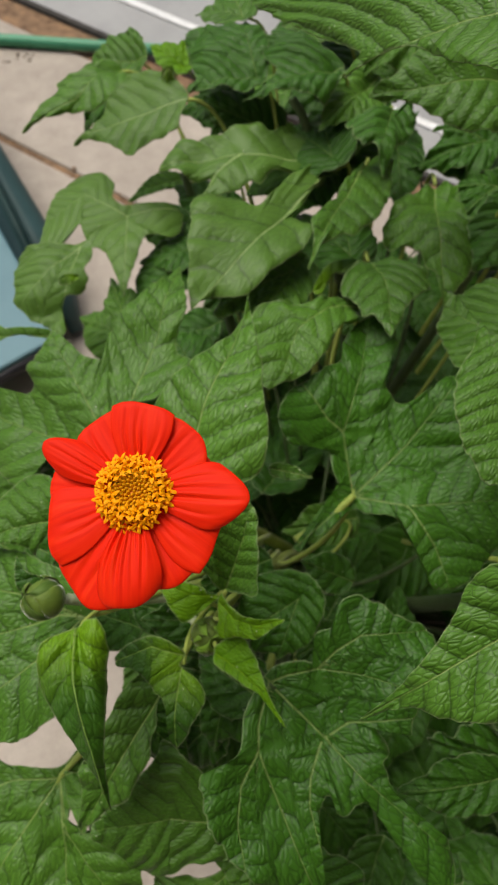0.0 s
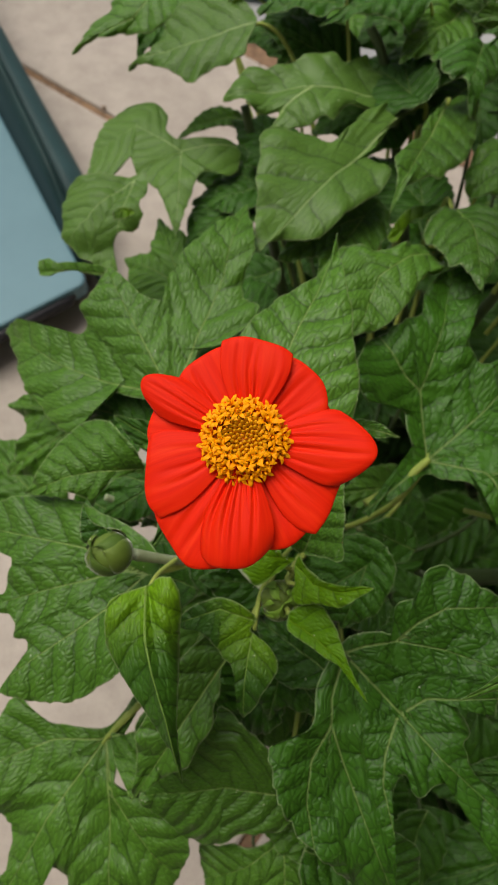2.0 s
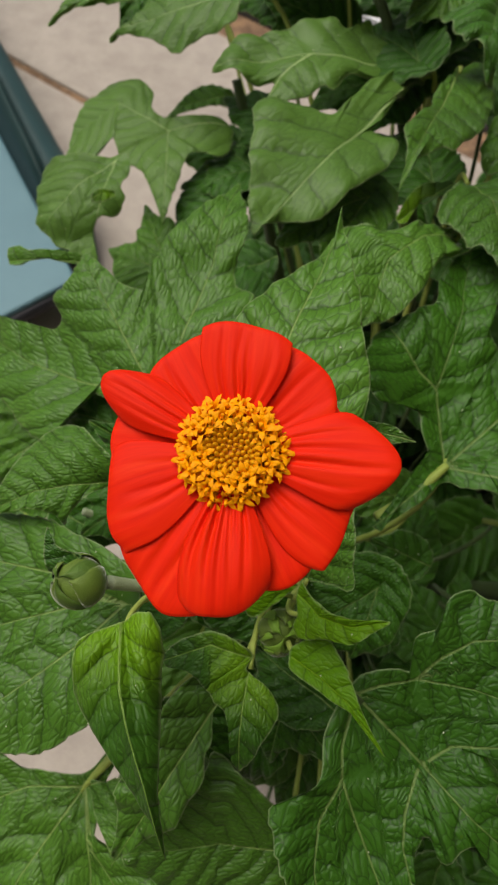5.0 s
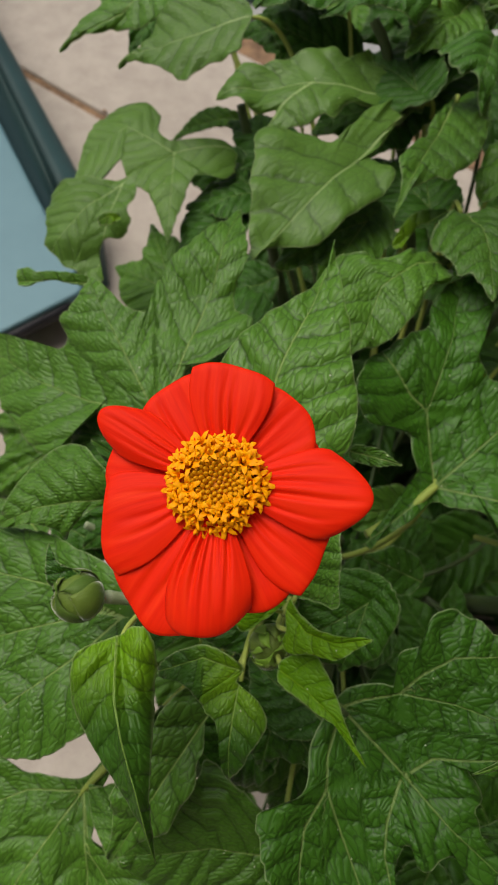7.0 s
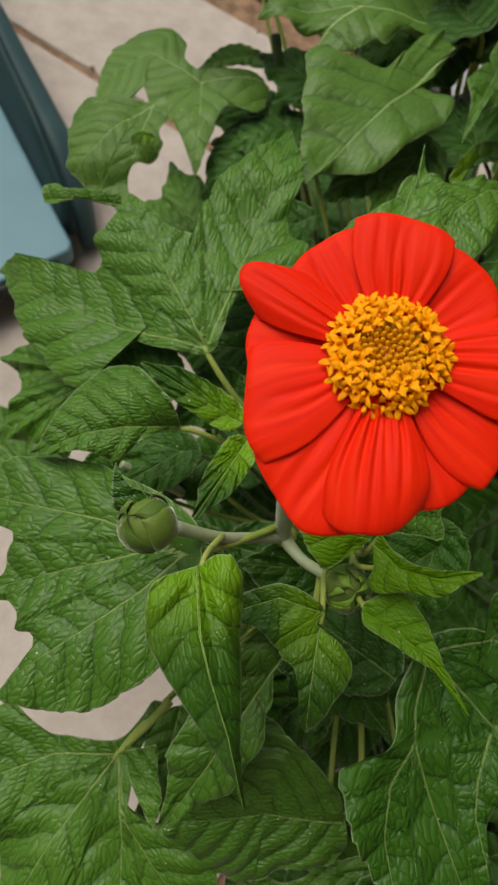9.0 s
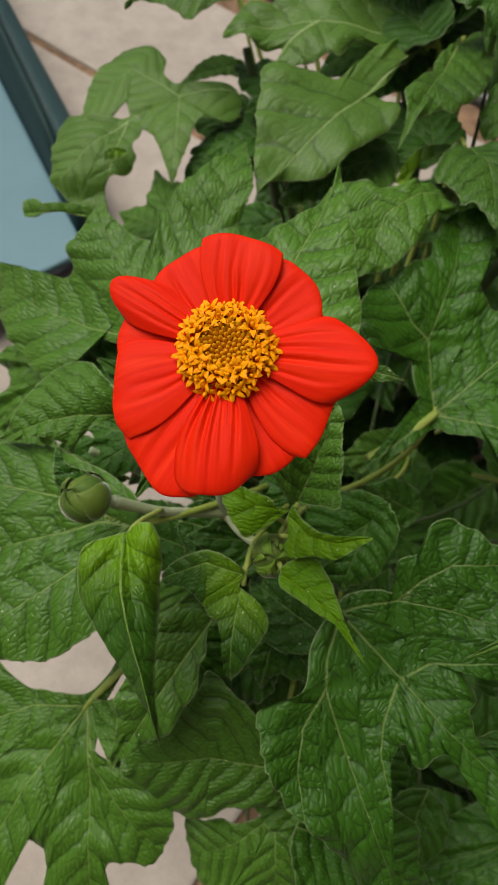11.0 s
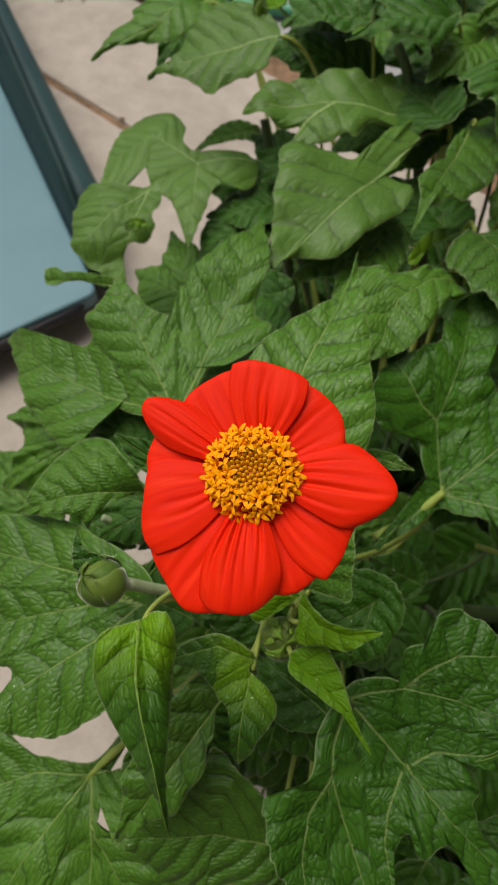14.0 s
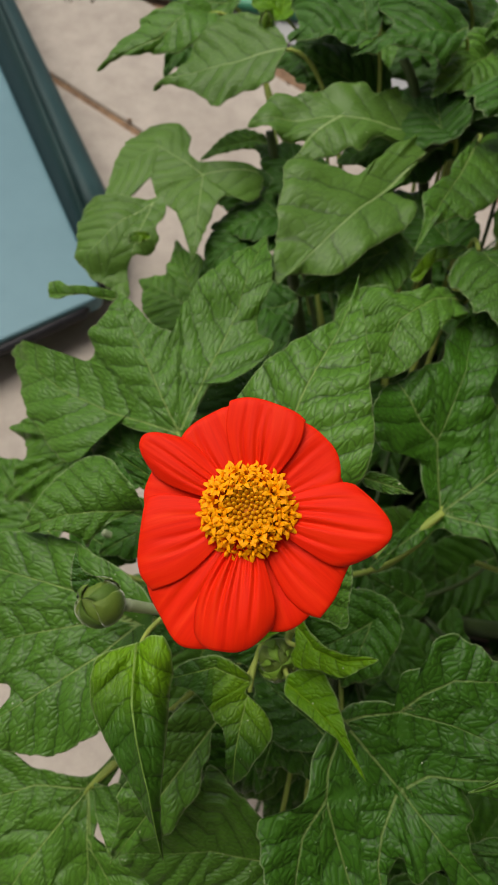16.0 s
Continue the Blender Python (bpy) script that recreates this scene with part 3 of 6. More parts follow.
            calm = np.clip(lead / 0.016, 0, 1) ** 1.5 if len(veins) > 1 else np.ones(around)
        ad = np.abs(d)
        Z = lifts * q ** 1.3 + arch * 4 * q * (1 - q) + fold * 0.11 * (1 - np.exp(-ad / 0.06)) - fold * 0.8 * np.clip(ad - 0.12, 0, 1) ** 2
        if bays is None:
            Z = Z + wave * part_out ** 2.2 * ripple * np.clip(edge * 2.2, 0.15, 1)
        else:
            Z = Z + 0.55 * wave * part_out ** 5 * ripple * np.clip(edge * 2.2, 0.15, 1)
            Z = Z + 1.7 * wave * np.array([noise.noise(Vector((u * 2.4, v * 2.4, seed))) + 0.25 * noise.noise(Vector((u * 6, v * 6, seed))) for u, v in zip(X, Y)]) * np.clip(rho * 4, 0, 1)
        # blistered between the side veins
        swell = puff * min(1.0, max(0.25, length / 0.055))
        ridge = (s / way * small - 0.55 * ad * small - 0.9 * (ad * small) ** 2) * 7 + 0.45 * (d > 0)
        Z = Z + swell * np.abs(np.sin(math.pi * (ridge + 0.25))) * np.clip(ad * 9, 0, 1) - 0.012 * part_out ** 14
        if curl:
            Z = Z - curl * np.clip(q - 0.72, 0, 1) ** 1.5 * (np.abs(seen) < 0.5)
        verts.append(np.stack([X, Y, Z], 1))
        uvs.append(np.stack([s / way, d], 1) * small)
        rims.append((1 - part_out) * edge * length)
        if k == 0:
            verts[0], uvs[0], rims[0], calm = verts[0][:1], uvs[0][:1], rims[0][:1], calm[:1]
        calms.append(calm)
    co = np.vstack(verts) * length
    uv = np.vstack(uvs)
    jitter = np.array([noise.noise(Vector((a * 38 + seed, b * 38, seed))) for a, b, _ in co])
    co[:, 2] += 0.0022 * jitter * np.clip(np.hypot(co[:, 0], co[:, 1]) / 0.02, 0, 1)
    n = len(co)
    faces = []
    for j in range(around):
        faces.append((0, 1 + j, 1 + (j + 1) % around))
    for k in range(rings - 1):
        a, b = 1 + k * around, 1 + (k + 1) * around
        for j in range(around):
            i = (j + 1) % around
            faces.append((a + j, b + j, b + i, a + i))
    last = 1 + (rings - 1) * around
    under = [tuple(n + v for v in f)[::-1] for f in faces]
    rim = [(last + j, n + last + j, n + last + (j + 1) % around, last + (j + 1) % around) for j in range(around)]
    low = co.copy()
    low[:, 2] -= 0.00045
    label = label or ("young yellow-green leaf" if tone >= 0.71 else "")
    # tones under 0.3 take the green with shade in its colour
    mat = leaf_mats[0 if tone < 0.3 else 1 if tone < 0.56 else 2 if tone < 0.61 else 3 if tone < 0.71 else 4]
    ob = mesh_object("leaf", np.vstack([co, low]), faces + under + rim, mat, plant, label, np.vstack([uv, uv]))
    margin = np.concatenate(rims)
    ob.data.attributes.new("margin", 'FLOAT', 'POINT').data.foreach_set("value", np.tile(margin, 2).astype(np.float32))
    ob.data.attributes.new("calm", 'FLOAT', 'POINT').data.foreach_set("value", np.tile(np.concatenate(calms), 2).astype(np.float32))
    m = Matrix.Identity(4)
    m.col[0][:3], m.col[1][:3], m.col[2][:3] = x, y, z
    m.translation = node
    ob.matrix_parent_inverse = Matrix.Identity(4)
    ob.matrix_basis = Matrix.Translation(-plant.location) @ m
    # stalk, drawn in the leaf's own frame
    if foot is not None:
        inv = m.inverted()
        low = Vector(foot)
        end = inv @ (low + (Vector((0.05, 0.20, max(0.04, low.z - 0.16))) - low) * (0.0 if perch else 0.55))
        back = Vector((-0.35 * (inv @ low).length, 0, -0.0012))
        thick = min(0.0016, 0.0009 + 0.007 * length)
        if perch:
            back, low, thick = Vector((-0.004, 0, -0.001)), low + (Vector(node) - low) * 0.3, thick * 0.75
        tube("leaf_stalk", bezier((0.004, 0, -0.0004), back, inv @ low, end, 16), np.linspace(thick * 0.8, thick * 1.15, 16), stem_green if tone >= 0.27 else stem_shaded, ob, sides=8)
    return ob


def stem(points, radii, mat, name="stem", label=""):
    pts = [np.asarray(p, float) - np.array(plant.location) for p in points]
    curve = []
    k = len(pts)
    for i in range(k - 1):
        p0, p1, p2, p3 = pts[max(i - 1, 0)], pts[i], pts[i + 1], pts[min(i + 2, k - 1)]
        for t in np.linspace(0, 1, 10, endpoint=i == k - 2):
            curve.append(0.5 * (2 * p1 + (p2 - p0) * t + (2 * p0 - 5 * p1 + 4 * p2 - p3) * t * t + (3 * p1 - p0 - 3 * p2 + p3) * t ** 3))
    curve = np.array(curve)
    r = np.interp(np.linspace(0, 1, len(curve)), np.linspace(0, 1, len(radii)), radii)
    return tube(name, curve, r, mat, plant, label, 12)


# stems
FORK = (-0.039, 0.098, 0.448)
HEAD = Vector((-0.0366, 0.0872, 0.6050))
HEAD_UP = Vector((-0.075, -0.295, 0.95)).normalized()
stem([(0.06, 0.25, -0.02), (0.05, 0.22, 0.15), (0.0, 0.15, 0.32), FORK], [0.008, 0.007, 0.006, 0.0045], stem_green)
stem([FORK, (-0.043, 0.104, 0.50), (-0.041, 0.100, 0.55), tuple(HEAD - HEAD_UP * 0.010)], [0.0034, 0.0031, 0.0034, 0.0050], stem_pale, label="pale downy flower stalk")
stem([FORK, (-0.052, 0.092, 0.462), (-0.066, 0.086, 0.480), (-0.080, 0.083, 0.497)], [0.0030, 0.0022, 0.0020, 0.0026], stem_pale, label="pale downy bud stalk")
stem([FORK, (-0.032, 0.088, 0.452), (-0.0225, 0.078, 0.464)], [0.0030, 0.0022, 0.0020], stem_pale, label="pale downy bud stalk")
stem([(0.05, 0.22, 0.15), (-0.02, 0.2, 0.3), (-0.055, 0.145, 0.43), (-0.058, 0.122, 0.47)], [0.006, 0.005, 0.004, 0.003], stem_green)
stem([(0.07, 0.25, -0.02), (0.09, 0.30, 0.2), (0.075, 0.35, 0.36), (0.045, 0.42, 0.46), (0.03, 0.44, 0.485)], [0.006, 0.005, 0.004, 0.0035, 0.003], stem_shaded)
stem([(0.09, 0.30, 0.2), (0.14, 0.33, 0.35), (0.19, 0.38, 0.47), (0.21, 0.40, 0.52)], [0.005, 0.004, 0.0035, 0.003], stem_shaded)
stem([(0.07, 0.24, -0.02), (0.12, 0.16, 0.2), (0.14, 0.12, 0.36), (0.155, 0.10, 0.47)], [0.008, 0.007, 0.005, 0.004], stem_shaded)
stem([(0.05, 0.22, 0.15), (0.03, 0.12, 0.28), (0.01, 0.06, 0.36), (-0.005, 0.05, 0.385)], [0.006, 0.005, 0.004, 0.003], stem_shaded)
stem([(0.06, 0.28, 0.1), (0.0, 0.36, 0.25), (-0.03, 0.40, 0.36), (-0.05, 0.43, 0.43)], [0.006, 0.005, 0.004, 0.003], stem_shaded)
stem([(0.09, 0.30, 0.2), (0.13, 0.25, 0.33), (0.15, 0.22, 0.43), (0.155, 0.2, 0.46)], [0.006, 0.005, 0.004, 0.003], stem_shaded)

# thick leaf stalks
stem([(0.0571, 0.1529, 0.4505), (0.0415, 0.1393, 0.4480), (0.0247, 0.1275, 0.4480)], [0.0019, 0.0024, 0.0028], stem_green, "leaf_stalk")
stem([(-0.0984, 0.0169, 0.3975), (-0.0895, 0.0258, 0.4020), (-0.0796, 0.0368, 0.4040)], [0.0013, 0.0016, 0.0018], stem_green, "leaf_stalk")
stem([(-0.1096, 0.1324, 0.428), (-0.0995, 0.131, 0.42), (-0.0824, 0.1295, 0.405)], [0.0018, 0.0021, 0.0024], stem_pale, "leaf_stalk")

# leaves
leaf((-0.0348, 0.1211, 0.51), (-0.0002, 0.2238, 0.535), (-0.22, -0.16, 0.96), 0.24, [], wing=(0.1, 0.06), arch=0.04, fold=0.1, wave=0.03, tone=0.5, foot=(-0.035, 0.1, 0.47), bays=[(0, 0.999), (-1, 0.912), (1, 0.836), (3, 0.762), (8, 0.689), (13, 0.614), (18, 0.553), (25, 0.485), (33, 0.424), (39, 0.322), (43, 0.194), (19, 0.08), (-54, 0.153), (-56, 0.294), (-51, 0.402), (-42, 0.461), (-34, 0.515), (-27, 0.559), (-20, 0.622), (-16, 0.676), (-10, 0.756), (-6, 0.834), (-2, 0.921)], heart=(-9, 0.444), veins=[[(17, 0.06), (0, 0.28), (-1, 0.581), (-1, 0.833), (0, 0.991)]], rings=30, around=320, web=0.75, ragged=0.03)
leaf((-0.0121, 0.0841, 0.4950), (0.0099, 0.1311, 0.5300), (-0.35, -0.45, 0.82), 0.28, [(-54, 0.38, 0.2, 0.25), (20, 0.46, 0.2, 0.21)], wing=(0.06, 0.06), arch=0.05, fold=0.1, wave=0.03, tone=0.4, foot=(-0.0200, 0.0850, 0.4600), bays=[(1, 0.697), (-12, 0.529), (-24, 0.429), (-36, 0.367), (-53, 0.343), (-52, 0.277), (-49, 0.209), (-13, 0.056), (45, 0.09), (45, 0.2), (48, 0.37), (34, 0.644), (14, 0.759)], heart=(5, 0.361), veins=[[(0, 0.0), (0, 0.457), (3, 0.723)]], rings=26, around=260)
leaf((0.0117, 0.1449, 0.5000), (0.0298, 0.1379, 0.5050), (-0.34, -0.24, 0.91), 0.2, [], arch=0.1, fold=0.2, wave=0.03, tone=0.5)
leaf((-0.0884, 0.0876, 0.5120), (-0.0989, 0.0962, 0.5170), (0.09, -0.42, 0.90), 0.2, [], arch=0.1, fold=0.6, wave=0.03, tone=0.2, bays=[(-1, 0.989), (10, 0.604), (7, 0.241), (-117, 0.117), (91, 0.164), (66, 0.523), (75, 0.688), (60, 0.744), (31, 0.776)], heart=(28, 0.402), veins=[[(0, 0.0), (0, 1.0)]], rings=26, around=260, ragged=0.01, puff=0.0)
leaf((-0.0763, 0.1786, 0.455), (-0.1243, 0.2512, 0.47), (-0.16, -0.3, 0.94), 0.3, [(-48, 1.42, 0.3, -0.24), (37, 1.34, 0.3, -0.31)], wing=(0.15, 0.06), arch=0.04, fold=0.05, wave=0.035, tone=0.55, foot=(-0.052, 0.145, 0.43), bays=[(-48, 1.384), (-56, 1.126), (-58, 0.972), (-59, 0.832), (-62, 0.774), (-72, 0.767), (-75, 0.677), (-75, 0.525), (-71, 0.399), (-60, 0.345), (-60, 0.26), (-77, 0.119), (-145, 0.039), (87, 0.053), (53, 0.296), (48, 0.414), (53, 0.501), (61, 0.548), (70, 0.568), (74, 0.613), (74, 0.693), (71, 0.748), (56, 0.971), (50, 1.068), (38, 1.285), (35, 1.38), (31, 1.286), (26, 1.108), (27, 1.055), (25, 0.935), (25, 0.817), (22, 0.776), (18, 0.777), (14, 0.865), (7, 0.863), (-3, 0.967), (-6, 0.916), (-12, 0.707), (-22, 0.61), (-27, 0.624), (-29, 0.715), (-28, 0.789), (-31, 0.827), (-33, 0.944), (-43, 1.172), (-47, 1.294)], heart=(-1, 0.329), veins=[[(-122, 0.011), (-4, 0.36), (-3, 0.708), (-3, 0.938)], [(-122, 0.011), (-52, 0.359), (-51, 0.817), (-48, 1.349)], [(-122, 0.011), (42, 0.236), (43, 0.448), (40, 0.838), (35, 1.318)]], rings=30, around=320, curl=0.5, puff=0.007)
leaf((-0.0823, 0.1285, 0.478), (-0.1358, 0.1121, 0.474), (0.07, -0.45, 0.89), 0.27, [(-59, 0.56, 0.25, -0.08), (26, 0.52, 0.2, -0.11)], arch=0.16, fold=0.3, wave=0.03, tone=0.55, foot=(-0.06, 0.12, 0.46), bays=[(56, 0.005), (-83, 0.186), (-73, 0.349), (-68, 0.49), (-59, 0.582), (-48, 0.656), (-36, 0.714), (-26, 0.777), (-16, 0.838), (-7, 0.928), (-3, 0.994), (-1, 0.856), (-1, 0.713), (3, 0.59), (11, 0.509), (21, 0.511), (15, 0.424), (8, 0.311), (2, 0.218), (0, 0.112)], heart=(-24, 0.452), veins=[[(-24, 0.028), (-14, 0.356), (-10, 0.614), (-3, 0.978)]], rings=30, around=320, web=0.82, ragged=0.03)
leaf((-0.0627, 0.1353, 0.4750), (-0.1009, 0.1548, 0.4800), (-0.04, -0.33, 0.94), 0.17, [], arch=0.12, fold=0.2, wave=0.03, tone=0.7, foot=(-0.0600, 0.1200, 0.4550))
leaf((-0.0587, 0.1228, 0.4750), (-0.0760, 0.0902, 0.4780), (0.19, -0.01, 0.98), 0.2, [], arch=0.1, fold=0.3, wave=0.03, tone=0.7, foot=(-0.0600, 0.1200, 0.4550))
leaf((-0.0762, 0.0798, 0.4780), (-0.1623, 0.0692, 0.4500), (-0.28, -0.19, 0.94), 0.24, [(-52, 0.55, 0.2, 0.01), (-28, 0.89, 0.2, 0.0), (29, 0.93, 0.2, 0.07), (42, 0.64, 0.18, 0.04), (70, 0.33, 0.16, 0.05)], wing=(0.1, 0.05), arch=0.03, fold=0.06, wave=0.03, tone=0.42, foot=(-0.0450, 0.0900, 0.4700), bays=[(-118, 0.13), (-73, 0.256), (-59, 0.373), (-50, 0.55), (-38, 0.792), (-30, 0.965), (-26, 1.126), (-20, 1.196), (-18, 1.026), (-18, 0.868), (-19, 0.793), (-15, 0.731), (-10, 0.73), (-3, 0.773), (-1, 0.825), (-1, 1.006), (3, 0.966), (5, 0.824), (7, 0.74), (11, 0.703), (16, 0.726), (20, 0.681), (24, 0.693), (26, 0.75), (27, 0.847), (27, 0.958), (32, 0.877), (43, 0.753), (54, 0.634), (65, 0.502), (71, 0.433), (83, 0.296), (101, 0.151), (-176, 0.077)], heart=(-1, 0.339), veins=[[(0, 0.0), (-29, 0.355), (-23, 0.898), (-23, 1.136)], [(0, 0.0), (-15, 0.134), (0, 0.493), (2, 0.824)], [(0, 0.0), (32, 0.226), (29, 0.556), (28, 0.906)]], rings=26, around=260, web=0.74)
leaf((-0.0708, 0.0666, 0.512), (-0.0528, 0.0002, 0.5), (-0.08, -0.2, 0.98), 0.12, [(-52, 0.4, 0.2, 0.03), (42, 0.26, 0.2, 0.01), (16, 0.41, 0.07, 0.02)], arch=0.16, fold=-0.9, wave=0.012, tone=0.63, foot=(-0.0640, 0.0865, 0.4800), perch=True, bays=[(-166, 0.009), (-89, 0.088), (-82, 0.191), (-67, 0.258), (-49, 0.356), (-32, 0.429), (-16, 0.558), (-6, 0.716), (-1, 0.851), (0, 0.999), (1, 0.862), (3, 0.71), (7, 0.566), (12, 0.451), (19, 0.342), (37, 0.246), (66, 0.188), (95, 0.146), (111, 0.088)], heart=(-12, 0.269), veins=[[(-126, 0.012), (-8, 0.269), (-4, 0.418), (0, 0.669), (0, 0.993)]], rings=30, around=320, web=0.62, ragged=0.012)
leaf((-0.029, 0.0612, 0.484), (-0.0324, 0.024, 0.47), (-0.2, -0.25, 0.95), 0.22, [(-70, 0.75, 0.2, -0.05)], arch=0.08, fold=0.3, wave=0.03, tone=0.66, foot=(-0.03, 0.085, 0.46), bays=[(113, 0.011), (-14, 0.109), (37, 0.24), (40, 0.454), (29, 0.581), (14, 0.733), (6, 0.908), (0, 0.999), (-4, 0.865), (-9, 0.66), (-20, 0.493), (-32, 0.5), (-46, 0.474), (-69, 0.576), (-75, 0.853), (-81, 0.864), (-93, 0.686), (-115, 0.438), (-130, 0.248), (-154, 0.088)], heart=(-52, 0.197), veins=[[(-132, 0.002), (-2, 0.309), (0, 0.982)], [(-132, 0.002), (-100, 0.379), (-78, 0.849)]], rings=30, around=320)
leaf((-0.0143, 0.0757, 0.49), (0.013, 0.0698, 0.516), (-0.69, -0.34, 0.64), 0.24, [], arch=0.06, fold=0.35, wave=0.03, tone=0.8, foot=(-0.02, 0.08, 0.465), bays=[(67, 0.288), (62, 0.345), (40, 0.308), (8, 0.443), (1, 0.694), (-1, 1.003), (-8, 0.862), (-17, 0.701), (-24, 0.454), (-65, 0.225), (-86, 0.108), (22, 0.083), (66, 0.188)], heart=(-7, 0.285), veins=[[(63, 0.222), (1, 0.325), (-5, 0.689), (-1, 0.992)]], rings=30, around=320)
leaf((-0.0146, 0.0634, 0.484), (0.0153, 0.0316, 0.492), (-0.31, -0.05, 0.95), 0.2, [], arch=0.1, fold=0.3, wave=0.03, tone=0.74, foot=(-0.02, 0.08, 0.465), bays=[(137, 0.038), (75, 0.238), (56, 0.339), (33, 0.443), (18, 0.565), (11, 0.644), (4, 0.814), (-1, 1.011), (0, 0.833), (2, 0.644), (-2, 0.509), (-7, 0.362), (-25, 0.202), (-54, 0.112)], heart=(19, 0.266), veins=[[(-43, 0.034), (7, 0.306), (6, 0.588), (-1, 1.0)]], rings=30, around=320)
leaf((-0.017, 0.0828, 0.49), (-0.0372, 0.0839, 0.495), (0.2, -0.37, 0.91), 0.3, [], arch=0.1, fold=0.2, wave=0.03, tone=0.74, foot=(-0.02, 0.08, 0.465), bays=[(-123, 0.235), (-56, 0.24), (-52, 0.402), (-32, 0.757), (-22, 1.187), (-9, 1.136), (6, 0.956), (31, 0.795), (41, 0.69), (41, 0.329), (-124, 0.028)], heart=(-6, 0.578), veins=[[(-125, 0.199), (-15, 0.557), (-15, 1.156)]], rings=30, around=320)
leaf((0.0085, 0.0511, 0.4760), (0.0757, -0.0212, 0.4550), (-0.04, -0.32, 0.95), 0.22, [(63, 0.73, 0.3, -0.0), (-28, 1.15, 0.27, -0.12), (-69, 0.55, 0.16, 0.11)], wing=(0.12, 0.08), arch=0.03, fold=0.05, wave=0.05, tone=0.25, foot=(-0.0100, 0.0750, 0.4300), bays=[(134, 0.056), (100, 0.108), (82, 0.178), (70, 0.228), (82, 0.263), (93, 0.289), (93, 0.33), (88, 0.376), (96, 0.459), (94, 0.514), (91, 0.556), (79, 0.621), (65, 0.749), (53, 0.743), (39, 0.644), (27, 0.641), (26, 0.514), (20, 0.594), (14, 0.599), (7, 0.749), (8, 0.996), (0, 1.135), (-6, 0.947), (-5, 0.799), (-1, 0.625), (-11, 0.629), (-13, 0.6), (-12, 0.528), (-15, 0.519), (-21, 0.589), (-24, 0.638), (-24, 0.71), (-26, 0.838), (-27, 0.961), (-29, 1.13), (-34, 1.063), (-39, 0.895), (-55, 0.706), (-65, 0.614), (-79, 0.488), (-81, 0.42), (-67, 0.304), (-83, 0.163), (-110, 0.061)], heart=(10, 0.214), veins=[[(0, 0.0), (-56, 0.081), (-57, 0.174), (-51, 0.28), (-41, 0.418), (-34, 0.607), (-28, 0.983), (-27, 1.165)], [(-51, 0.28), (-58, 0.431), (-55, 0.589), (-50, 0.722)], [(0, 0.0), (4, 0.135), (4, 0.342), (4, 0.557), (5, 0.745), (6, 0.953)], [(0, 0.0), (69, 0.087), (63, 0.226), (53, 0.415), (45, 0.671)], [(63, 0.226), (73, 0.327), (75, 0.457), (68, 0.634)], [(4, 0.342), (22, 0.39), (30, 0.5)], [(0, 0.34), (-17, 0.424), (-23, 0.532), (-24, 0.721)]], rings=26, around=260)
leaf((-0.0999, 0.0161, 0.3940), (-0.1433, -0.0498, 0.3700), (-0.06, -0.31, 0.95), 0.26, [(-41, 0.94, 0.24, -0.04), (-65, 0.89, 0.1, -0.1), (39, 1.19, 0.24, -0.06), (73, 0.82, 0.2, -0.01), (-11, 0.63, 0.2, -0.0)], wing=(0.3, 0.07), arch=0.03, fold=0.03, wave=0.05, tone=0.45, foot=(-0.0725, 0.0418, 0.4200), bays=[(169, 0.324), (-179, 0.311), (-178, 0.186), (-141, 0.067), (-72, 0.247), (-69, 0.378), (-85, 0.421), (-81, 0.518), (-75, 0.651), (-68, 0.674), (-59, 0.708), (-51, 0.918), (-39, 1.016), (-30, 0.818), (-24, 0.773), (-14, 0.808), (-7, 0.888), (-3, 1.003), (-6, 1.151), (1, 1.357), (10, 1.285), (9, 1.135), (4, 0.991), (7, 0.96), (9, 0.867), (8, 0.8), (14, 0.789), (20, 0.855), (22, 0.954), (22, 1.039), (28, 1.275), (39, 1.3), (43, 1.022), (43, 0.917), (48, 0.867), (58, 0.946), (66, 0.893), (77, 0.783), (81, 0.566), (61, 0.449), (52, 0.388), (46, 0.323), (60, 0.182), (141, 0.108)], heart=(30, 0.202), veins=[[(0, 0.0), (-53, 0.324), (-43, 0.722), (-41, 0.967)], [(0, 0.0), (-2, 0.543), (1, 0.988), (1, 1.236)], [(0, 0.0), (41, 0.336), (37, 1.007), (37, 1.262)], [(0, 0.0), (46, 0.323), (60, 0.73), (64, 0.962)], [(0, 0.0), (172, 0.307)]], rings=26, around=260)
leaf((-0.1009, 0.0155, 0.3980), (-0.0804, -0.0116, 0.4050), (-0.20, 0.10, 0.97), 0.35, [(64, 0.86, 0.2, -0.03)], arch=0.1, fold=0.1, wave=0.03, tone=0.5, bays=[(78, 0.154), (64, 0.33), (64, 0.524), (32, 0.613), (19, 0.776), (8, 0.867), (-1, 0.916), (1, 0.659), (5, 0.405)], heart=(24, 0.467), rings=26, around=260)
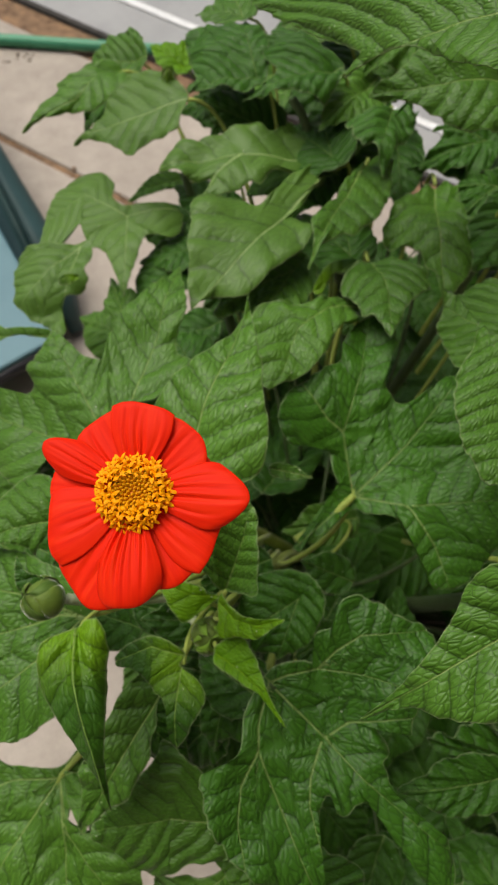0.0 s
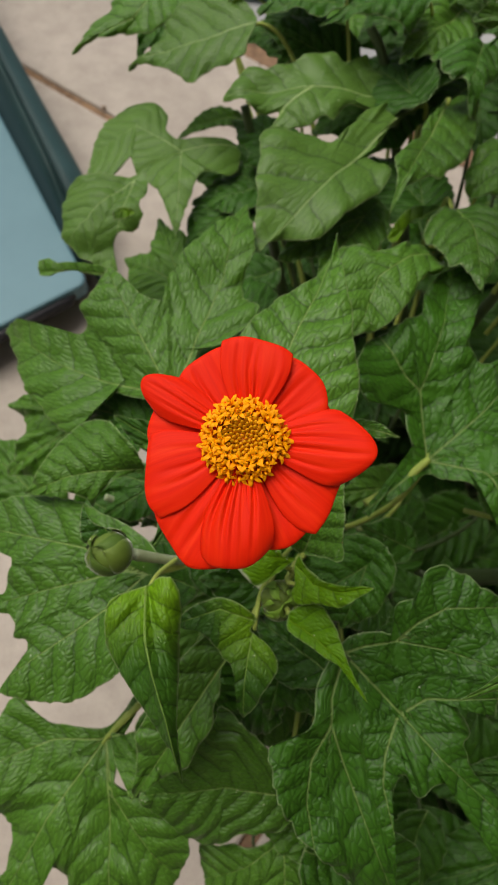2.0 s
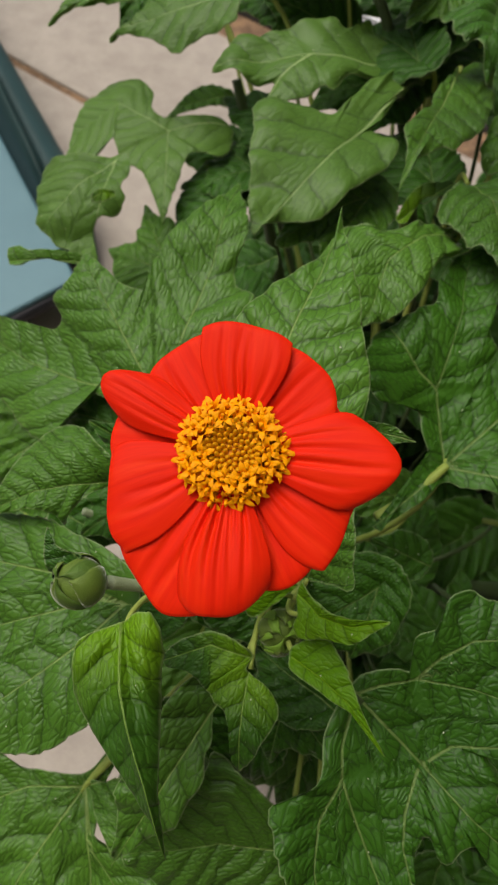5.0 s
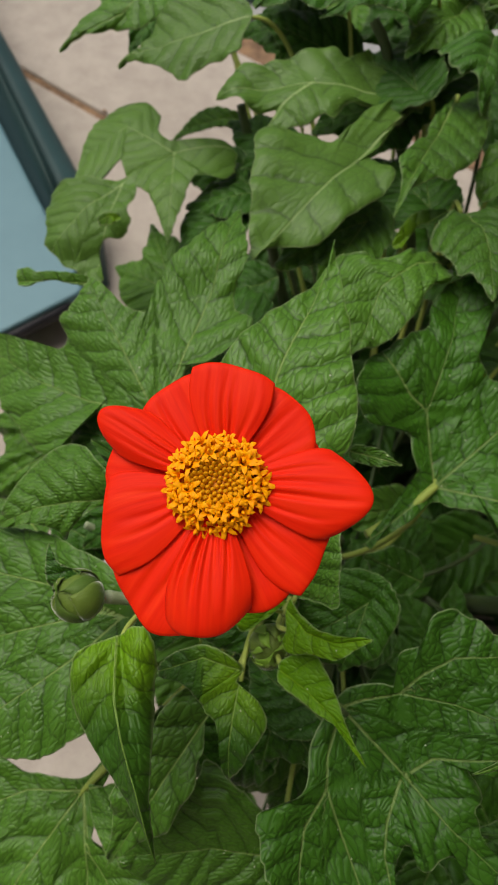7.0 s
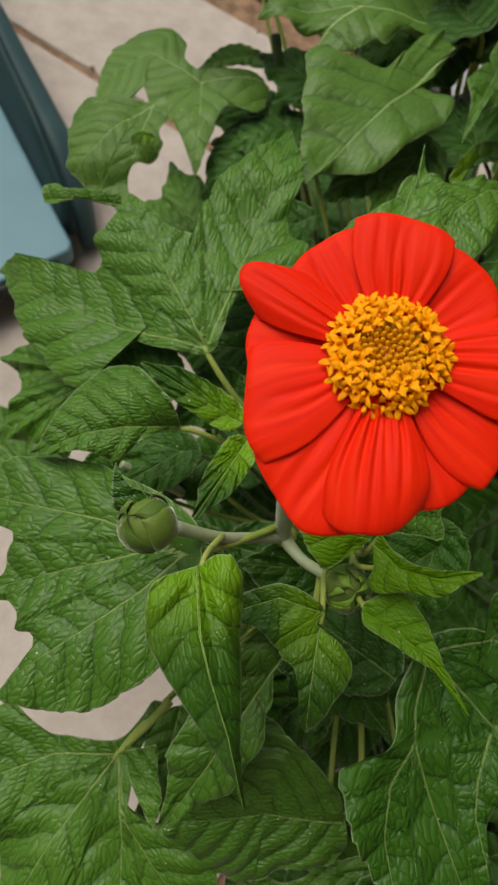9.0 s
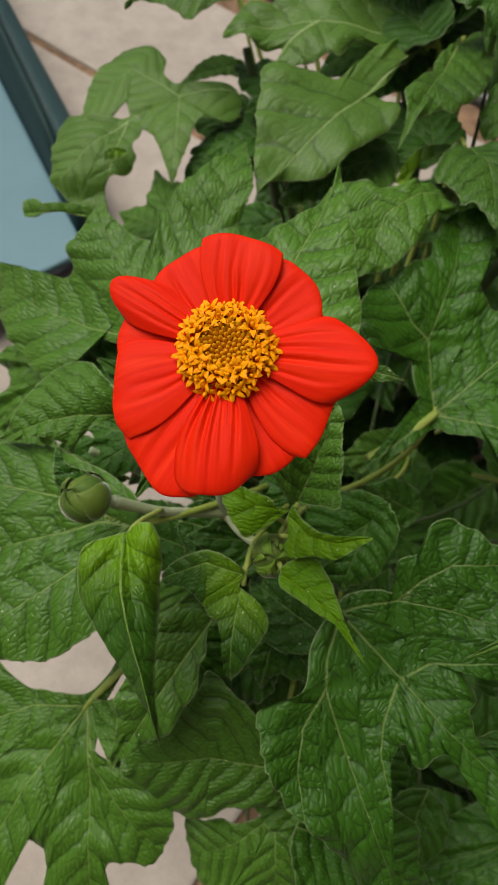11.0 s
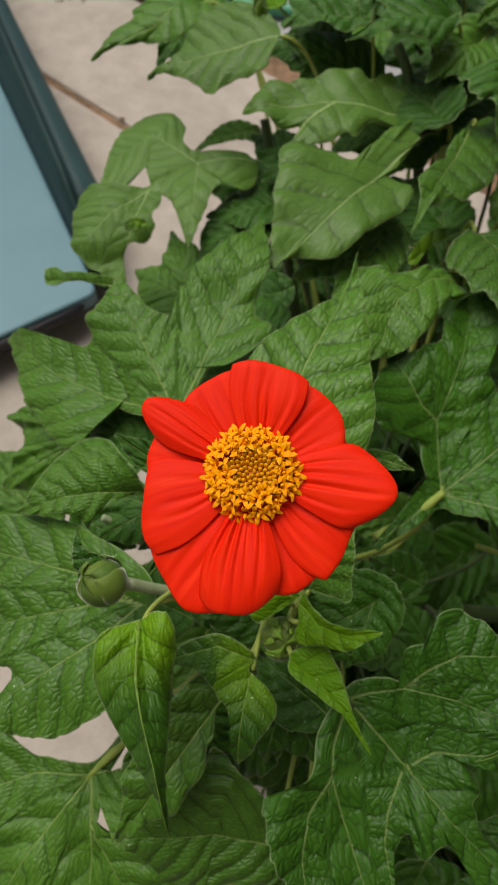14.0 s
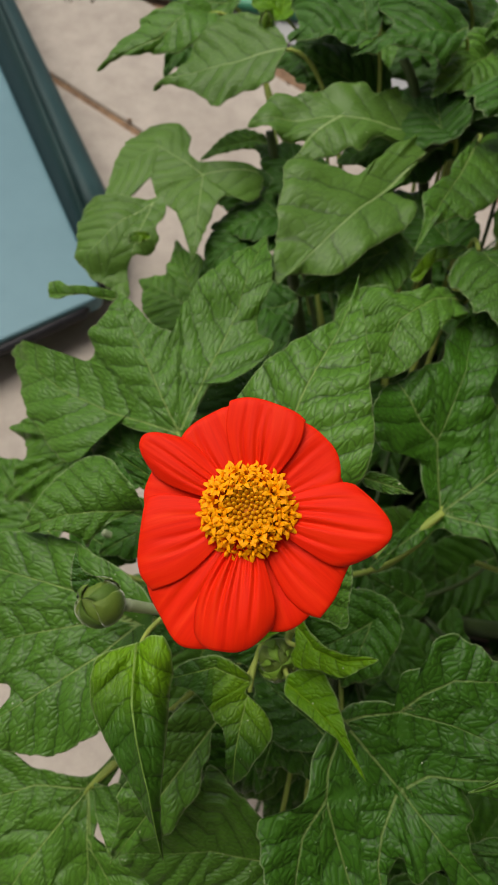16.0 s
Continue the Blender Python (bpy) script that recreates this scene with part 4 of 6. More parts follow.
leaf((-0.0070, -0.0051, 0.4000), (-0.0835, -0.0084, 0.4050), (0.08, -0.57, 0.82), 0.3, [(-47, 0.79, 0.3, 0.03), (31, 0.64, 0.25, -0.05)], arch=0.05, fold=0.1, wave=0.03, tone=0.45, foot=(0.0000, 0.0500, 0.3800), bays=[(-48, 0.751), (-54, 0.769), (-59, 0.592), (-66, 0.39), (-83, 0.142), (108, 0.113), (76, 0.21), (39, 0.388), (35, 0.586), (29, 0.713), (13, 0.794), (6, 0.887), (0, 0.937), (-7, 0.892), (-16, 0.778), (-34, 0.742)], heart=(-14, 0.476), veins=[[(0, 0.0), (-12, 0.436), (-1, 0.926)]], rings=26, around=260)
leaf((-0.032, 0.0601, 0.472), (-0.0803, -0.0116, 0.43), (-0.05, -0.33, 0.94), 0.3, [], arch=0.05, fold=0.25, wave=0.03, tone=0.45, foot=(-0.03, 0.09, 0.43), bays=[(60, 0.012), (11, 0.136), (2, 0.185), (2, 0.232), (11, 0.325), (10, 0.367), (14, 0.444), (11, 0.555), (10, 0.659), (5, 0.743), (2, 0.847), (0, 0.945), (0, 1.001), (-3, 0.884), (-6, 0.777), (-11, 0.714), (-14, 0.644), (-18, 0.527), (-23, 0.412), (-31, 0.331), (-40, 0.241), (-55, 0.14), (-81, 0.066)], heart=(-3, 0.481), veins=[[(-74, 0.0), (-1, 0.228), (-1, 0.499), (0, 0.992)]], rings=30, around=320)
leaf((-0.0125, 0.0561, 0.4200), (0.0111, 0.0287, 0.4100), (-0.20, -0.48, 0.85), 0.4, [(-51, 0.93, 0.3, -0.06)], arch=0.1, fold=0.2, wave=0.03, tone=0.25, foot=(-0.0300, 0.0900, 0.4200))
leaf((-0.0079, -0.0252, 0.3700), (-0.0041, -0.0759, 0.3400), (-0.00, -0.51, 0.86), 0.35, [(-66, 0.74, 0.2, 0.0), (54, 0.65, 0.2, 0.01)], arch=0.06, fold=0.08, wave=0.03, tone=0.38, foot=(0.0000, 0.0500, 0.3600), bays=[(-88, 0.711), (-74, 0.752), (-59, 0.802), (-44, 0.845), (-19, 0.962), (8, 1.061), (43, 0.84), (77, 0.478), (120, 0.275), (-180, 0.061), (-77, 0.267), (-88, 0.533)], heart=(-23, 0.436), veins=[[(0, 0.0), (0, 0.45), (0, 1.0)], [(0, 0.0), (-56, 0.369), (-62, 0.766)], [(0, 0.0), (44, 0.345), (47, 0.714)]], rings=26, around=260)
leaf((0.0226, -0.0235, 0.3700), (-0.0266, -0.0165, 0.3750), (0.04, -0.36, 0.93), 0.35, [], arch=0.06, fold=0.1, wave=0.03, tone=0.36, foot=(0.0200, 0.0400, 0.3600))
leaf((0.0570, 0.1537, 0.4470), (0.0683, 0.2590, 0.4800), (0.01, -0.30, 0.95), 0.2, [(-35, 0.84, 0.24, 0.07), (-84, 0.76, 0.2, 0.08), (51, 0.51, 0.22, 0.24), (-134, 0.59, 0.17, 0.08)], wing=(0.35, 0.08), arch=0.05, fold=0.03, wave=0.05, tone=0.28, foot=(0.0000, 0.1200, 0.4000), bays=[(135, 0.398), (130, 0.288), (99, 0.106), (63, 0.091), (45, 0.168), (34, 0.242), (34, 0.317), (49, 0.347), (61, 0.39), (57, 0.479), (51, 0.536), (42, 0.585), (33, 0.605), (23, 0.636), (11, 0.683), (9, 0.775), (5, 0.857), (-1, 0.951), (-8, 0.918), (-12, 0.819), (-12, 0.723), (-10, 0.604), (-17, 0.531), (-25, 0.534), (-30, 0.657), (-34, 0.79), (-43, 0.771), (-56, 0.819), (-66, 0.903), (-83, 0.837), (-102, 0.742), (-112, 0.702), (-122, 0.673), (-133, 0.599), (-143, 0.514), (-148, 0.4), (-145, 0.319), (-137, 0.249), (-119, 0.25), (-114, 0.208), (-139, 0.106), (-179, 0.064), (149, 0.188), (140, 0.335)], heart=(-5, 0.226), veins=[[(0, 0.0), (14, 0.32), (1, 0.66), (-1, 0.934)], [(14, 0.32), (25, 0.403), (30, 0.564)], [(0, 0.0), (-41, 0.358), (-37, 0.729), (-39, 0.975)], [(0, 0.0), (-97, 0.256), (-86, 0.746)], [(-97, 0.256), (-118, 0.45), (-129, 0.617)], [(0, 0.0), (136, 0.376)]], rings=26, around=260, web=0.74)
leaf((0.0657, 0.2626, 0.478), (0.0151, 0.2003, 0.488), (0.15, -0.05, 0.98), 0.33, [], arch=0.08, fold=0.08, wave=0.05, tone=0.5, foot=(0.0563, 0.3049, 0.46), bays=[(159, 0.016), (21, 0.232), (7, 0.343), (5, 0.45), (8, 0.593), (7, 0.709), (6, 0.797), (4, 0.868), (2, 0.926), (0, 1.0), (-2, 1.078), (-10, 1.038), (-22, 0.955), (-34, 0.844), (-37, 0.739), (-36, 0.638), (-33, 0.502), (-37, 0.378), (-47, 0.207), (-67, 0.073)], heart=(-9, 0.641), veins=[[(50, 0.001), (-22, 0.335), (-15, 0.634), (0, 0.995)]], rings=30, around=320, ragged=0.03, puff=0.006)
leaf((0.0715, 0.2981, 0.4800), (0.0750, 0.2264, 0.4950), (-0.03, 0.20, 0.98), 0.45, [(-34, 0.53, 0.3, -0.02), (52, 0.59, 0.3, -0.02)], arch=0.1, fold=0.1, wave=0.03, tone=0.4, foot=(0.0850, 0.3433, 0.4400), bays=[(1, 0.995), (-6, 0.802), (-11, 0.808), (-14, 0.706), (-30, 0.543), (-37, 0.406), (-28, 0.162), (46, 0.158), (51, 0.352), (55, 0.521), (40, 0.646), (24, 0.665), (9, 0.823)], heart=(6, 0.544), veins=[[(0, 0.0), (6, 0.608), (1, 0.995)]], rings=26, around=260)
leaf((0.0438, 0.2898, 0.4600), (0.0673, 0.2998, 0.4750), (-0.30, -0.50, 0.81), 0.18, [], arch=0.15, fold=0.2, wave=0.03, tone=0.65, bays=[(159, 0.131), (43, 0.339), (23, 0.65), (1, 1.005), (-9, 0.814), (6, 0.447), (-98, 0.113)], heart=(16, 0.511), rings=26, around=260)
leaf((0.0294, 0.3185, 0.4450), (-0.0239, 0.2767, 0.4500), (0.09, -0.00, 1.00), 0.35, [(25, 0.98, 0.3, 0.03)], arch=0.06, fold=0.1, wave=0.03, tone=0.35, foot=(0.0479, 0.3463, 0.4200))
leaf((0.0643, 0.4058, 0.455), (-0.0332, 0.2685, 0.475), (0.13, 0.03, 0.99), 0.27, [], arch=0.06, fold=0.07, wave=0.04, tone=0.57, foot=(0.0816, 0.4538, 0.42), bays=[(155, 0.012), (13, 0.089), (3, 0.208), (5, 0.372), (4, 0.418), (9, 0.425), (14, 0.449), (18, 0.519), (17, 0.594), (16, 0.621), (13, 0.679), (11, 0.737), (10, 0.793), (8, 0.846), (6, 0.873), (2, 0.896), (1, 0.924), (0, 0.972), (0, 1.0), (-4, 0.95), (-7, 0.889), (-12, 0.845), (-16, 0.778), (-23, 0.721), (-24, 0.671), (-23, 0.618), (-21, 0.56), (-17, 0.514), (-12, 0.48), (-12, 0.416), (-18, 0.316), (-22, 0.192), (-40, 0.078)], heart=(-1, 0.664), veins=[[(-19, 0.006), (2, 0.393), (1, 0.693), (0, 0.995)]], rings=30, around=320, ragged=0.03, puff=0.009)
leaf((0.0641, 0.4047, 0.462), (-0.0626, 0.3899, 0.465), (0.02, -0.15, 0.99), 0.26, [], arch=0.08, fold=0.08, wave=0.05, tone=0.57, foot=(0.0742, 0.4382, 0.43), bays=[(0, 1.0), (2, 0.933), (6, 0.87), (8, 0.807), (8, 0.74), (13, 0.789), (17, 0.838), (17, 0.756), (18, 0.69), (20, 0.622), (19, 0.561), (23, 0.518), (17, 0.442), (14, 0.382), (18, 0.319), (28, 0.258), (42, 0.189), (79, 0.047), (-177, 0.073), (-54, 0.05), (-26, 0.15), (-34, 0.261), (-45, 0.339), (-37, 0.359), (-25, 0.415), (-27, 0.483), (-21, 0.579), (-16, 0.65), (-13, 0.728), (-11, 0.807), (-12, 0.865), (-9, 0.898), (-6, 0.935), (-2, 0.97)], heart=(1, 0.553), veins=[[(-147, 0.0), (3, 0.303), (-1, 0.553), (-1, 0.823), (0, 0.994)], [(-1, 0.553), (8, 0.713), (16, 0.831)]], rings=30, around=320, ragged=0.03, puff=0.007)
leaf((0.0807, 0.3928, 0.47), (0.0346, 0.2791, 0.492), (0.1, 0.08, 0.99), 0.32, [], arch=0.08, fold=0.1, wave=0.04, tone=0.4, foot=(0.0816, 0.4538, 0.42), bays=[(-152, 0.007), (-7, 0.384), (-4, 0.486), (-5, 0.624), (-6, 0.741), (-6, 0.799), (-2, 0.888), (0, 1.0), (1, 0.927), (3, 0.857), (6, 0.804), (10, 0.78), (12, 0.718), (15, 0.669), (19, 0.598), (24, 0.487), (35, 0.34), (71, 0.142), (121, 0.071)], heart=(5, 0.542), veins=[[(-9, 0.022), (1, 0.447), (0, 0.779), (0, 0.992)]], rings=30, around=320)
leaf((-0.0447, 0.4465, 0.48), (-0.1316, 0.443, 0.446), (-0.3, -0.22, 0.92), 0.32, [], arch=0.05, fold=0.06, wave=0.03, tone=0.57, foot=(-0.005, 0.4623, 0.45), bays=[(0, 1.0), (1, 0.849), (-5, 0.757), (-19, 0.677), (-36, 0.626), (-46, 0.563), (-57, 0.406), (-68, 0.273), (-95, 0.079), (109, 0.029), (75, 0.14), (70, 0.285), (56, 0.347), (42, 0.401), (36, 0.497), (36, 0.577), (29, 0.629), (20, 0.655), (6, 0.804)], heart=(-5, 0.4), veins=[[(51, 0.012), (6, 0.318), (3, 0.662), (0, 0.989)]], rings=30, around=320, ragged=0.03, puff=0.005)
leaf((-0.0987, 0.5079, 0.4600), (-0.1744, 0.4593, 0.4430), (-0.13, -0.14, 0.98), 0.26, [(12, 0.59, 0.2, 0.0), (-34, 0.58, 0.2, -0.04)], arch=0.1, fold=0.08, wave=0.03, tone=0.38, foot=(-0.0528, 0.5199, 0.4200), bays=[(0, 1.006), (-6, 0.866), (-14, 0.721), (-12, 0.576), (-27, 0.564), (-21, 0.36), (-48, 0.153), (-99, 0.054), (78, 0.234), (50, 0.393), (31, 0.504), (12, 0.586), (6, 0.738), (0, 0.841)], heart=(13, 0.402), veins=[[(0, 0.0), (10, 0.492), (0, 1.0)]], rings=26, around=260, web=0.8, ragged=0.03, puff=0.004)
leaf((-0.1050, 0.5424, 0.4300), (-0.1343, 0.4883, 0.4200), (0.07, -0.22, 0.97), 0.35, [], arch=0.1, fold=0.1, wave=0.03, tone=0.2)
leaf((-0.0920, 0.5345, 0.4500), (-0.1438, 0.5500, 0.4300), (-0.43, -0.34, 0.84), 0.4, [(-38, 0.69, 0.35, 0.01)], arch=0.1, fold=0.05, wave=0.03, tone=0.35, foot=(-0.0717, 0.5706, 0.4000))
leaf((0.0162, 0.4495, 0.4500), (-0.0422, 0.4639, 0.4700), (0.05, -0.73, 0.68), 0.3, [(-21, 0.56, 0.3, 0.03)], arch=0.1, fold=0.1, wave=0.03, tone=0.25, foot=(0.0355, 0.4713, 0.4200))
leaf((-0.0940, 0.4046, 0.4100), (-0.0926, 0.3351, 0.4000), (-0.08, -0.14, 0.99), 0.3, [(-145, 0.83, 0.3, -0.06), (-75, 0.96, 0.3, -0.03), (81, 0.58, 0.3, -0.04)], arch=0.05, fold=0.03, wave=0.02, tone=0.6, bays=[(-88, 0.962), (-103, 0.972), (-122, 0.974), (-135, 0.921), (-145, 0.827), (-154, 0.711), (-160, 0.509), (-147, 0.305), (-151, 0.19), (146, 0.101), (99, 0.209), (108, 0.422), (104, 0.53), (91, 0.602), (71, 0.614), (58, 0.557), (51, 0.432), (39, 0.353), (17, 0.494), (6, 0.725), (0, 1.011), (-4, 0.84), (-11, 0.668), (-26, 0.512), (-39, 0.502), (-49, 0.537), (-81, 0.518), (-86, 0.565), (-76, 0.675), (-66, 0.8), (-71, 1.006)], heart=(-109, 0.372), veins=[[(97, 0.577), (0, 0.0), (1, 0.47), (0, 1.0)], [(0, 0.0), (-123, 0.581), (-96, 0.87)]], rings=26, around=260, web=0.75, ragged=0.05, puff=0.003)
leaf((-0.1167, 0.3449, 0.4400), (-0.1535, 0.3054, 0.4300), (-0.07, -0.19, 0.98), 0.32, [(-47, 0.83, 0.3, -0.13), (46, 0.61, 0.3, -0.07)], arch=0.08, fold=0.05, wave=0.04, tone=0.6, bays=[(-33, 0.895), (-47, 0.828), (-56, 0.551), (-58, 0.199), (170, 0.119), (94, 0.217), (57, 0.363), (58, 0.487), (46, 0.613), (30, 0.716), (29, 0.882), (36, 1.15), (29, 1.182), (18, 1.097), (8, 1.109), (-6, 1.083), (-20, 0.932)], heart=(4, 0.557), veins=[[(0, 0.0), (-3, 0.465), (0, 1.0)], [(0, 0.0), (30, 0.645), (30, 1.096)]], rings=26, around=260, web=0.75, ragged=0.05, puff=0.003)
leaf((-0.1230, 0.2611, 0.4500), (-0.1597, 0.2587, 0.4520), (0.07, -0.34, 0.94), 0.14, [], arch=0.06, fold=0.5, wave=0.03, tone=0.5, bays=[(-9, 1.046), (3, 1.014), (6, 0.847), (2, 0.717), (-2, 0.464), (26, 0.089), (-74, 0.111), (-17, 0.497), (-10, 0.742), (-13, 0.89)], heart=(-5, 0.682), rings=26, around=260, ragged=0.01)
leaf((-0.1131, 0.3105, 0.4480), (-0.1237, 0.3047, 0.4500), (0.29, -0.21, 0.93), 0.3, [], arch=0.3, fold=0.3, wave=0.03, tone=0.65, bays=[(-10, 0.992), (-17, 0.693), (-97, 0.076), (80, 0.206), (33, 0.698), (9, 1.028)], heart=(10, 0.574), rings=26, around=260)
leaf((-0.0545, 0.4995, 0.3600), (-0.1063, 0.4649, 0.3700), (0.30, -0.17, 0.94), 0.26, [], arch=0.15, fold=0.2, wave=0.03, tone=0.3, foot=(-0.0191, 0.5291, 0.3200), bays=[(3, 0.983), (-4, 0.803), (-18, 0.549), (-29, 0.354), (-103, 0.048), (56, 0.199), (12, 0.445), (8, 0.685)], heart=(-2, 0.589), rings=26, around=260)
leaf((-0.0484, 0.4308, 0.3600), (-0.1008, 0.4545, 0.3600), (-0.13, -0.29, 0.95), 0.4, [], arch=0.15, fold=0.2, wave=0.03, tone=0.2, foot=(-0.0149, 0.4618, 0.3200))
leaf((-0.0495, 0.3791, 0.3900), (-0.0890, 0.3364, 0.3800), (-0.08, -0.15, 0.98), 0.4, [(-47, 0.63, 0.3, -0.03)], arch=0.1, fold=0.1, wave=0.03, tone=0.22, foot=(-0.0143, 0.4184, 0.3400))
leaf((-0.0878, 0.3220, 0.3600), (-0.1375, 0.3548, 0.3500), (-0.27, -0.12, 0.95), 0.45, [(-36, 1.17, 0.3, -0.01)], arch=0.1, fold=0.1, wave=0.03, tone=0.35, foot=(-0.0604, 0.3386, 0.3200))
leaf((0.0052, 0.4466, 0.4950), (-0.0379, 0.4416, 0.4900), (-0.09, -0.21, 0.97), 0.35, [(-59, 1.27, 0.4, -0.02), (-86, 1.17, 0.3, -0.1)], arch=0.15, fold=0.1, wave=0.06, tone=0.28, foot=(0.0165, 0.4720, 0.4500), bays=[(-3, 1.148), (-4, 0.943), (-24, 1.092), (-42, 1.409), (-52, 1.642), (-62, 1.534), (-75, 1.371), (-91, 1.336), (-108, 0.842), (-132, 0.38), (127, 0.199), (70, 0.183), (49, 0.384), (16, 0.518), (7, 0.774)], heart=(-44, 0.594), rings=26, around=260)
leaf((0.0562, 0.4378, 0.5050), (-0.0044, 0.4168, 0.5000), (-0.00, -0.23, 0.97), 0.3, [(-58, 0.67, 0.35, -0.02), (61, 0.45, 0.3, 0.02)], arch=0.12, fold=0.1, wave=0.06, tone=0.28, foot=(0.0723, 0.4845, 0.4600), bays=[(0, 1.0), (-3, 0.743), (-17, 0.594), (-35, 0.732), (-56, 0.908), (-71, 0.829), (-77, 0.542), (-93, 0.229), (-169, 0.127), (92, 0.184), (66, 0.314), (57, 0.463), (38, 0.478), (17, 0.527), (9, 0.68), (5, 0.847)], heart=(-28, 0.305), rings=26, around=260)
leaf((0.0842, 0.4558, 0.4800), (0.0470, 0.4071, 0.4850), (0.23, -0.08, 0.97), 0.35, [(-50, 0.35, 0.3, 0.0)], arch=0.1, fold=0.1, wave=0.03, tone=0.4, foot=(0.0882, 0.4855, 0.4400))
leaf((0.0949, 0.4177, 0.4900), (0.0755, 0.3544, 0.4950), (0.26, -0.00, 0.96), 0.35, [(-40, 0.58, 0.3, -0.06), (94, 0.26, 0.2, -0.09)], arch=0.18, fold=0.1, wave=0.08, tone=0.28, foot=(0.1129, 0.4852, 0.4500), bays=[(-40, 0.579), (-34, 0.486), (-23, 0.204), (79, 0.101), (151, 0.665), (48, 0.359), (23, 0.543), (12, 0.682), (10, 0.84), (9, 0.94), (1, 0.818), (-6, 0.753), (-11, 0.814), (-22, 0.741)], heart=(-4, 0.528), rings=26, around=260)
leaf((-0.0048, 0.5104, 0.5000), (-0.0411, 0.5276, 0.4900), (-0.25, 0.03, 0.97), 0.4, [(-51, 1.55, 0.4, -0.1)], arch=0.1, fold=0.1, wave=0.03, tone=0.5, foot=(0.0181, 0.5722, 0.4500))
leaf((0.0659, 0.5063, 0.4900), (0.0165, 0.5420, 0.4900), (-0.04, -0.06, 1.00), 0.4, [(-31, 1.31, 0.4, -0.05)], arch=0.1, fold=0.1, wave=0.03, tone=0.42, foot=(0.0916, 0.5491, 0.4500))
leaf((-0.0499, 0.4969, 0.4700), (-0.0762, 0.5169, 0.4750), (0.02, -0.22, 0.98), 0.4, [(-55, 0.82, 0.3, -0.03)], arch=0.1, fold=0.2, wave=0.03, tone=0.8, foot=(-0.0200, 0.5419, 0.4200))
leaf((0.1002, 0.2742, 0.6400), (0.0409, 0.2911, 0.6000), (-0.59, -0.21, 0.78), 0.28, [(-42, 1.12, 0.4, 0.11), (84, 0.47, 0.25, 0.13)], arch=0.06, fold=0.05, wave=0.03, tone=0.52, foot=(0.2000, 0.4000, 0.5000), bays=[(-28, 1.977), (-24, 1.683), (-21, 1.45), (-18, 1.248), (-12, 0.98), (-6, 0.863), (0, 0.991), (-2, 0.762), (-1, 0.614), (6, 0.478), (42, 0.365), (74, 0.402), (98, 0.471), (122, 0.368), (-147, 0.222), (-50, 0.954), (-37, 1.808)], heart=(-23, 0.586), veins=[[(0, 0.0), (0, 0.991)]], rings=26, around=260)
leaf((0.1454, 0.3531, 0.5550), (0.0655, 0.3468, 0.5500), (-0.03, -0.35, 0.94), 0.28, [], arch=0.12, fold=0.15, wave=0.06, tone=0.52, foot=(0.2000, 0.3600, 0.4800), bays=[(0, 1.0), (-5, 0.892), (-10, 0.784), (-20, 0.69), (-24, 0.55), (-28, 0.359), (-58, 0.077), (109, 0.191), (71, 0.41), (50, 0.505), (36, 0.569), (20, 0.631), (9, 0.741), (4, 0.872)], heart=(11, 0.475), veins=[[(0, 0.0), (3, 0.497), (0, 1.0)]], rings=26, around=260)
leaf((0.2113, 0.4273, 0.4600), (0.1054, 0.4099, 0.4500), (-0.06, -0.20, 0.98), 0.22, [(36, 0.6, 0.3, 0.02)], arch=0.06, fold=0.05, wave=0.03, tone=0.15, foot=(0.2000, 0.3000, 0.4000), bays=[(0, 1.0), (1, 0.78), (-1, 0.55), (-18, 0.302), (-102, 0.037), (70, 0.445), (41, 0.614), (23, 0.674), (9, 0.739), (3, 0.864)], heart=(21, 0.482), rings=26, around=260)
leaf((0.1287, 0.3868, 0.4600), (0.1203, 0.2755, 0.4650), (-0.01, 0.05, 1.00), 0.3, [(-27, 0.71, 0.3, 0.02), (33, 0.41, 0.25, 0.03)], arch=0.1, fold=0.08, wave=0.05, tone=0.35, foot=(0.1411, 0.4451, 0.4200), bays=[(0, 1.008), (-4, 0.823), (-9, 0.74), (-16, 0.676), (-22, 0.736), (-28, 0.712), (-33, 0.632), (-36, 0.525), (-42, 0.404), (-39, 0.204), (42, 0.078), (24, 0.273), (20, 0.431), (27, 0.484), (15, 0.62), (12, 0.756), (4, 0.905)], heart=(-7, 0.564), veins=[[(0, 0.0), (-4, 0.515), (0, 1.008)]], rings=26, around=260)
leaf((0.1771, 0.3387, 0.4750), (0.1375, 0.2959, 0.4700), (0.15, -0.25, 0.96), 0.45, [(-17, 0.64, 0.35, 0.0)], arch=0.1, fold=0.1, wave=0.03, tone=0.28, foot=(0.1600, 0.3000, 0.4200))
leaf((0.1484, 0.2143, 0.4900), (0.1112, 0.2570, 0.4850), (-0.23, -0.09, 0.97), 0.35, [(79, 0.52, 0.3, 0.04), (-33, 0.91, 0.3, 0.04)], arch=0.08, fold=0.08, wave=0.05, tone=0.4, foot=(0.1400, 0.2000, 0.4200), bays=[(12, 0.927), (-1, 0.976), (-16, 0.948), (-30, 0.93), (-50, 0.857), (-95, 0.134), (28, 0.37), (45, 0.516), (48, 0.622), (32, 0.731)], heart=(-3, 0.571), rings=26, around=260)
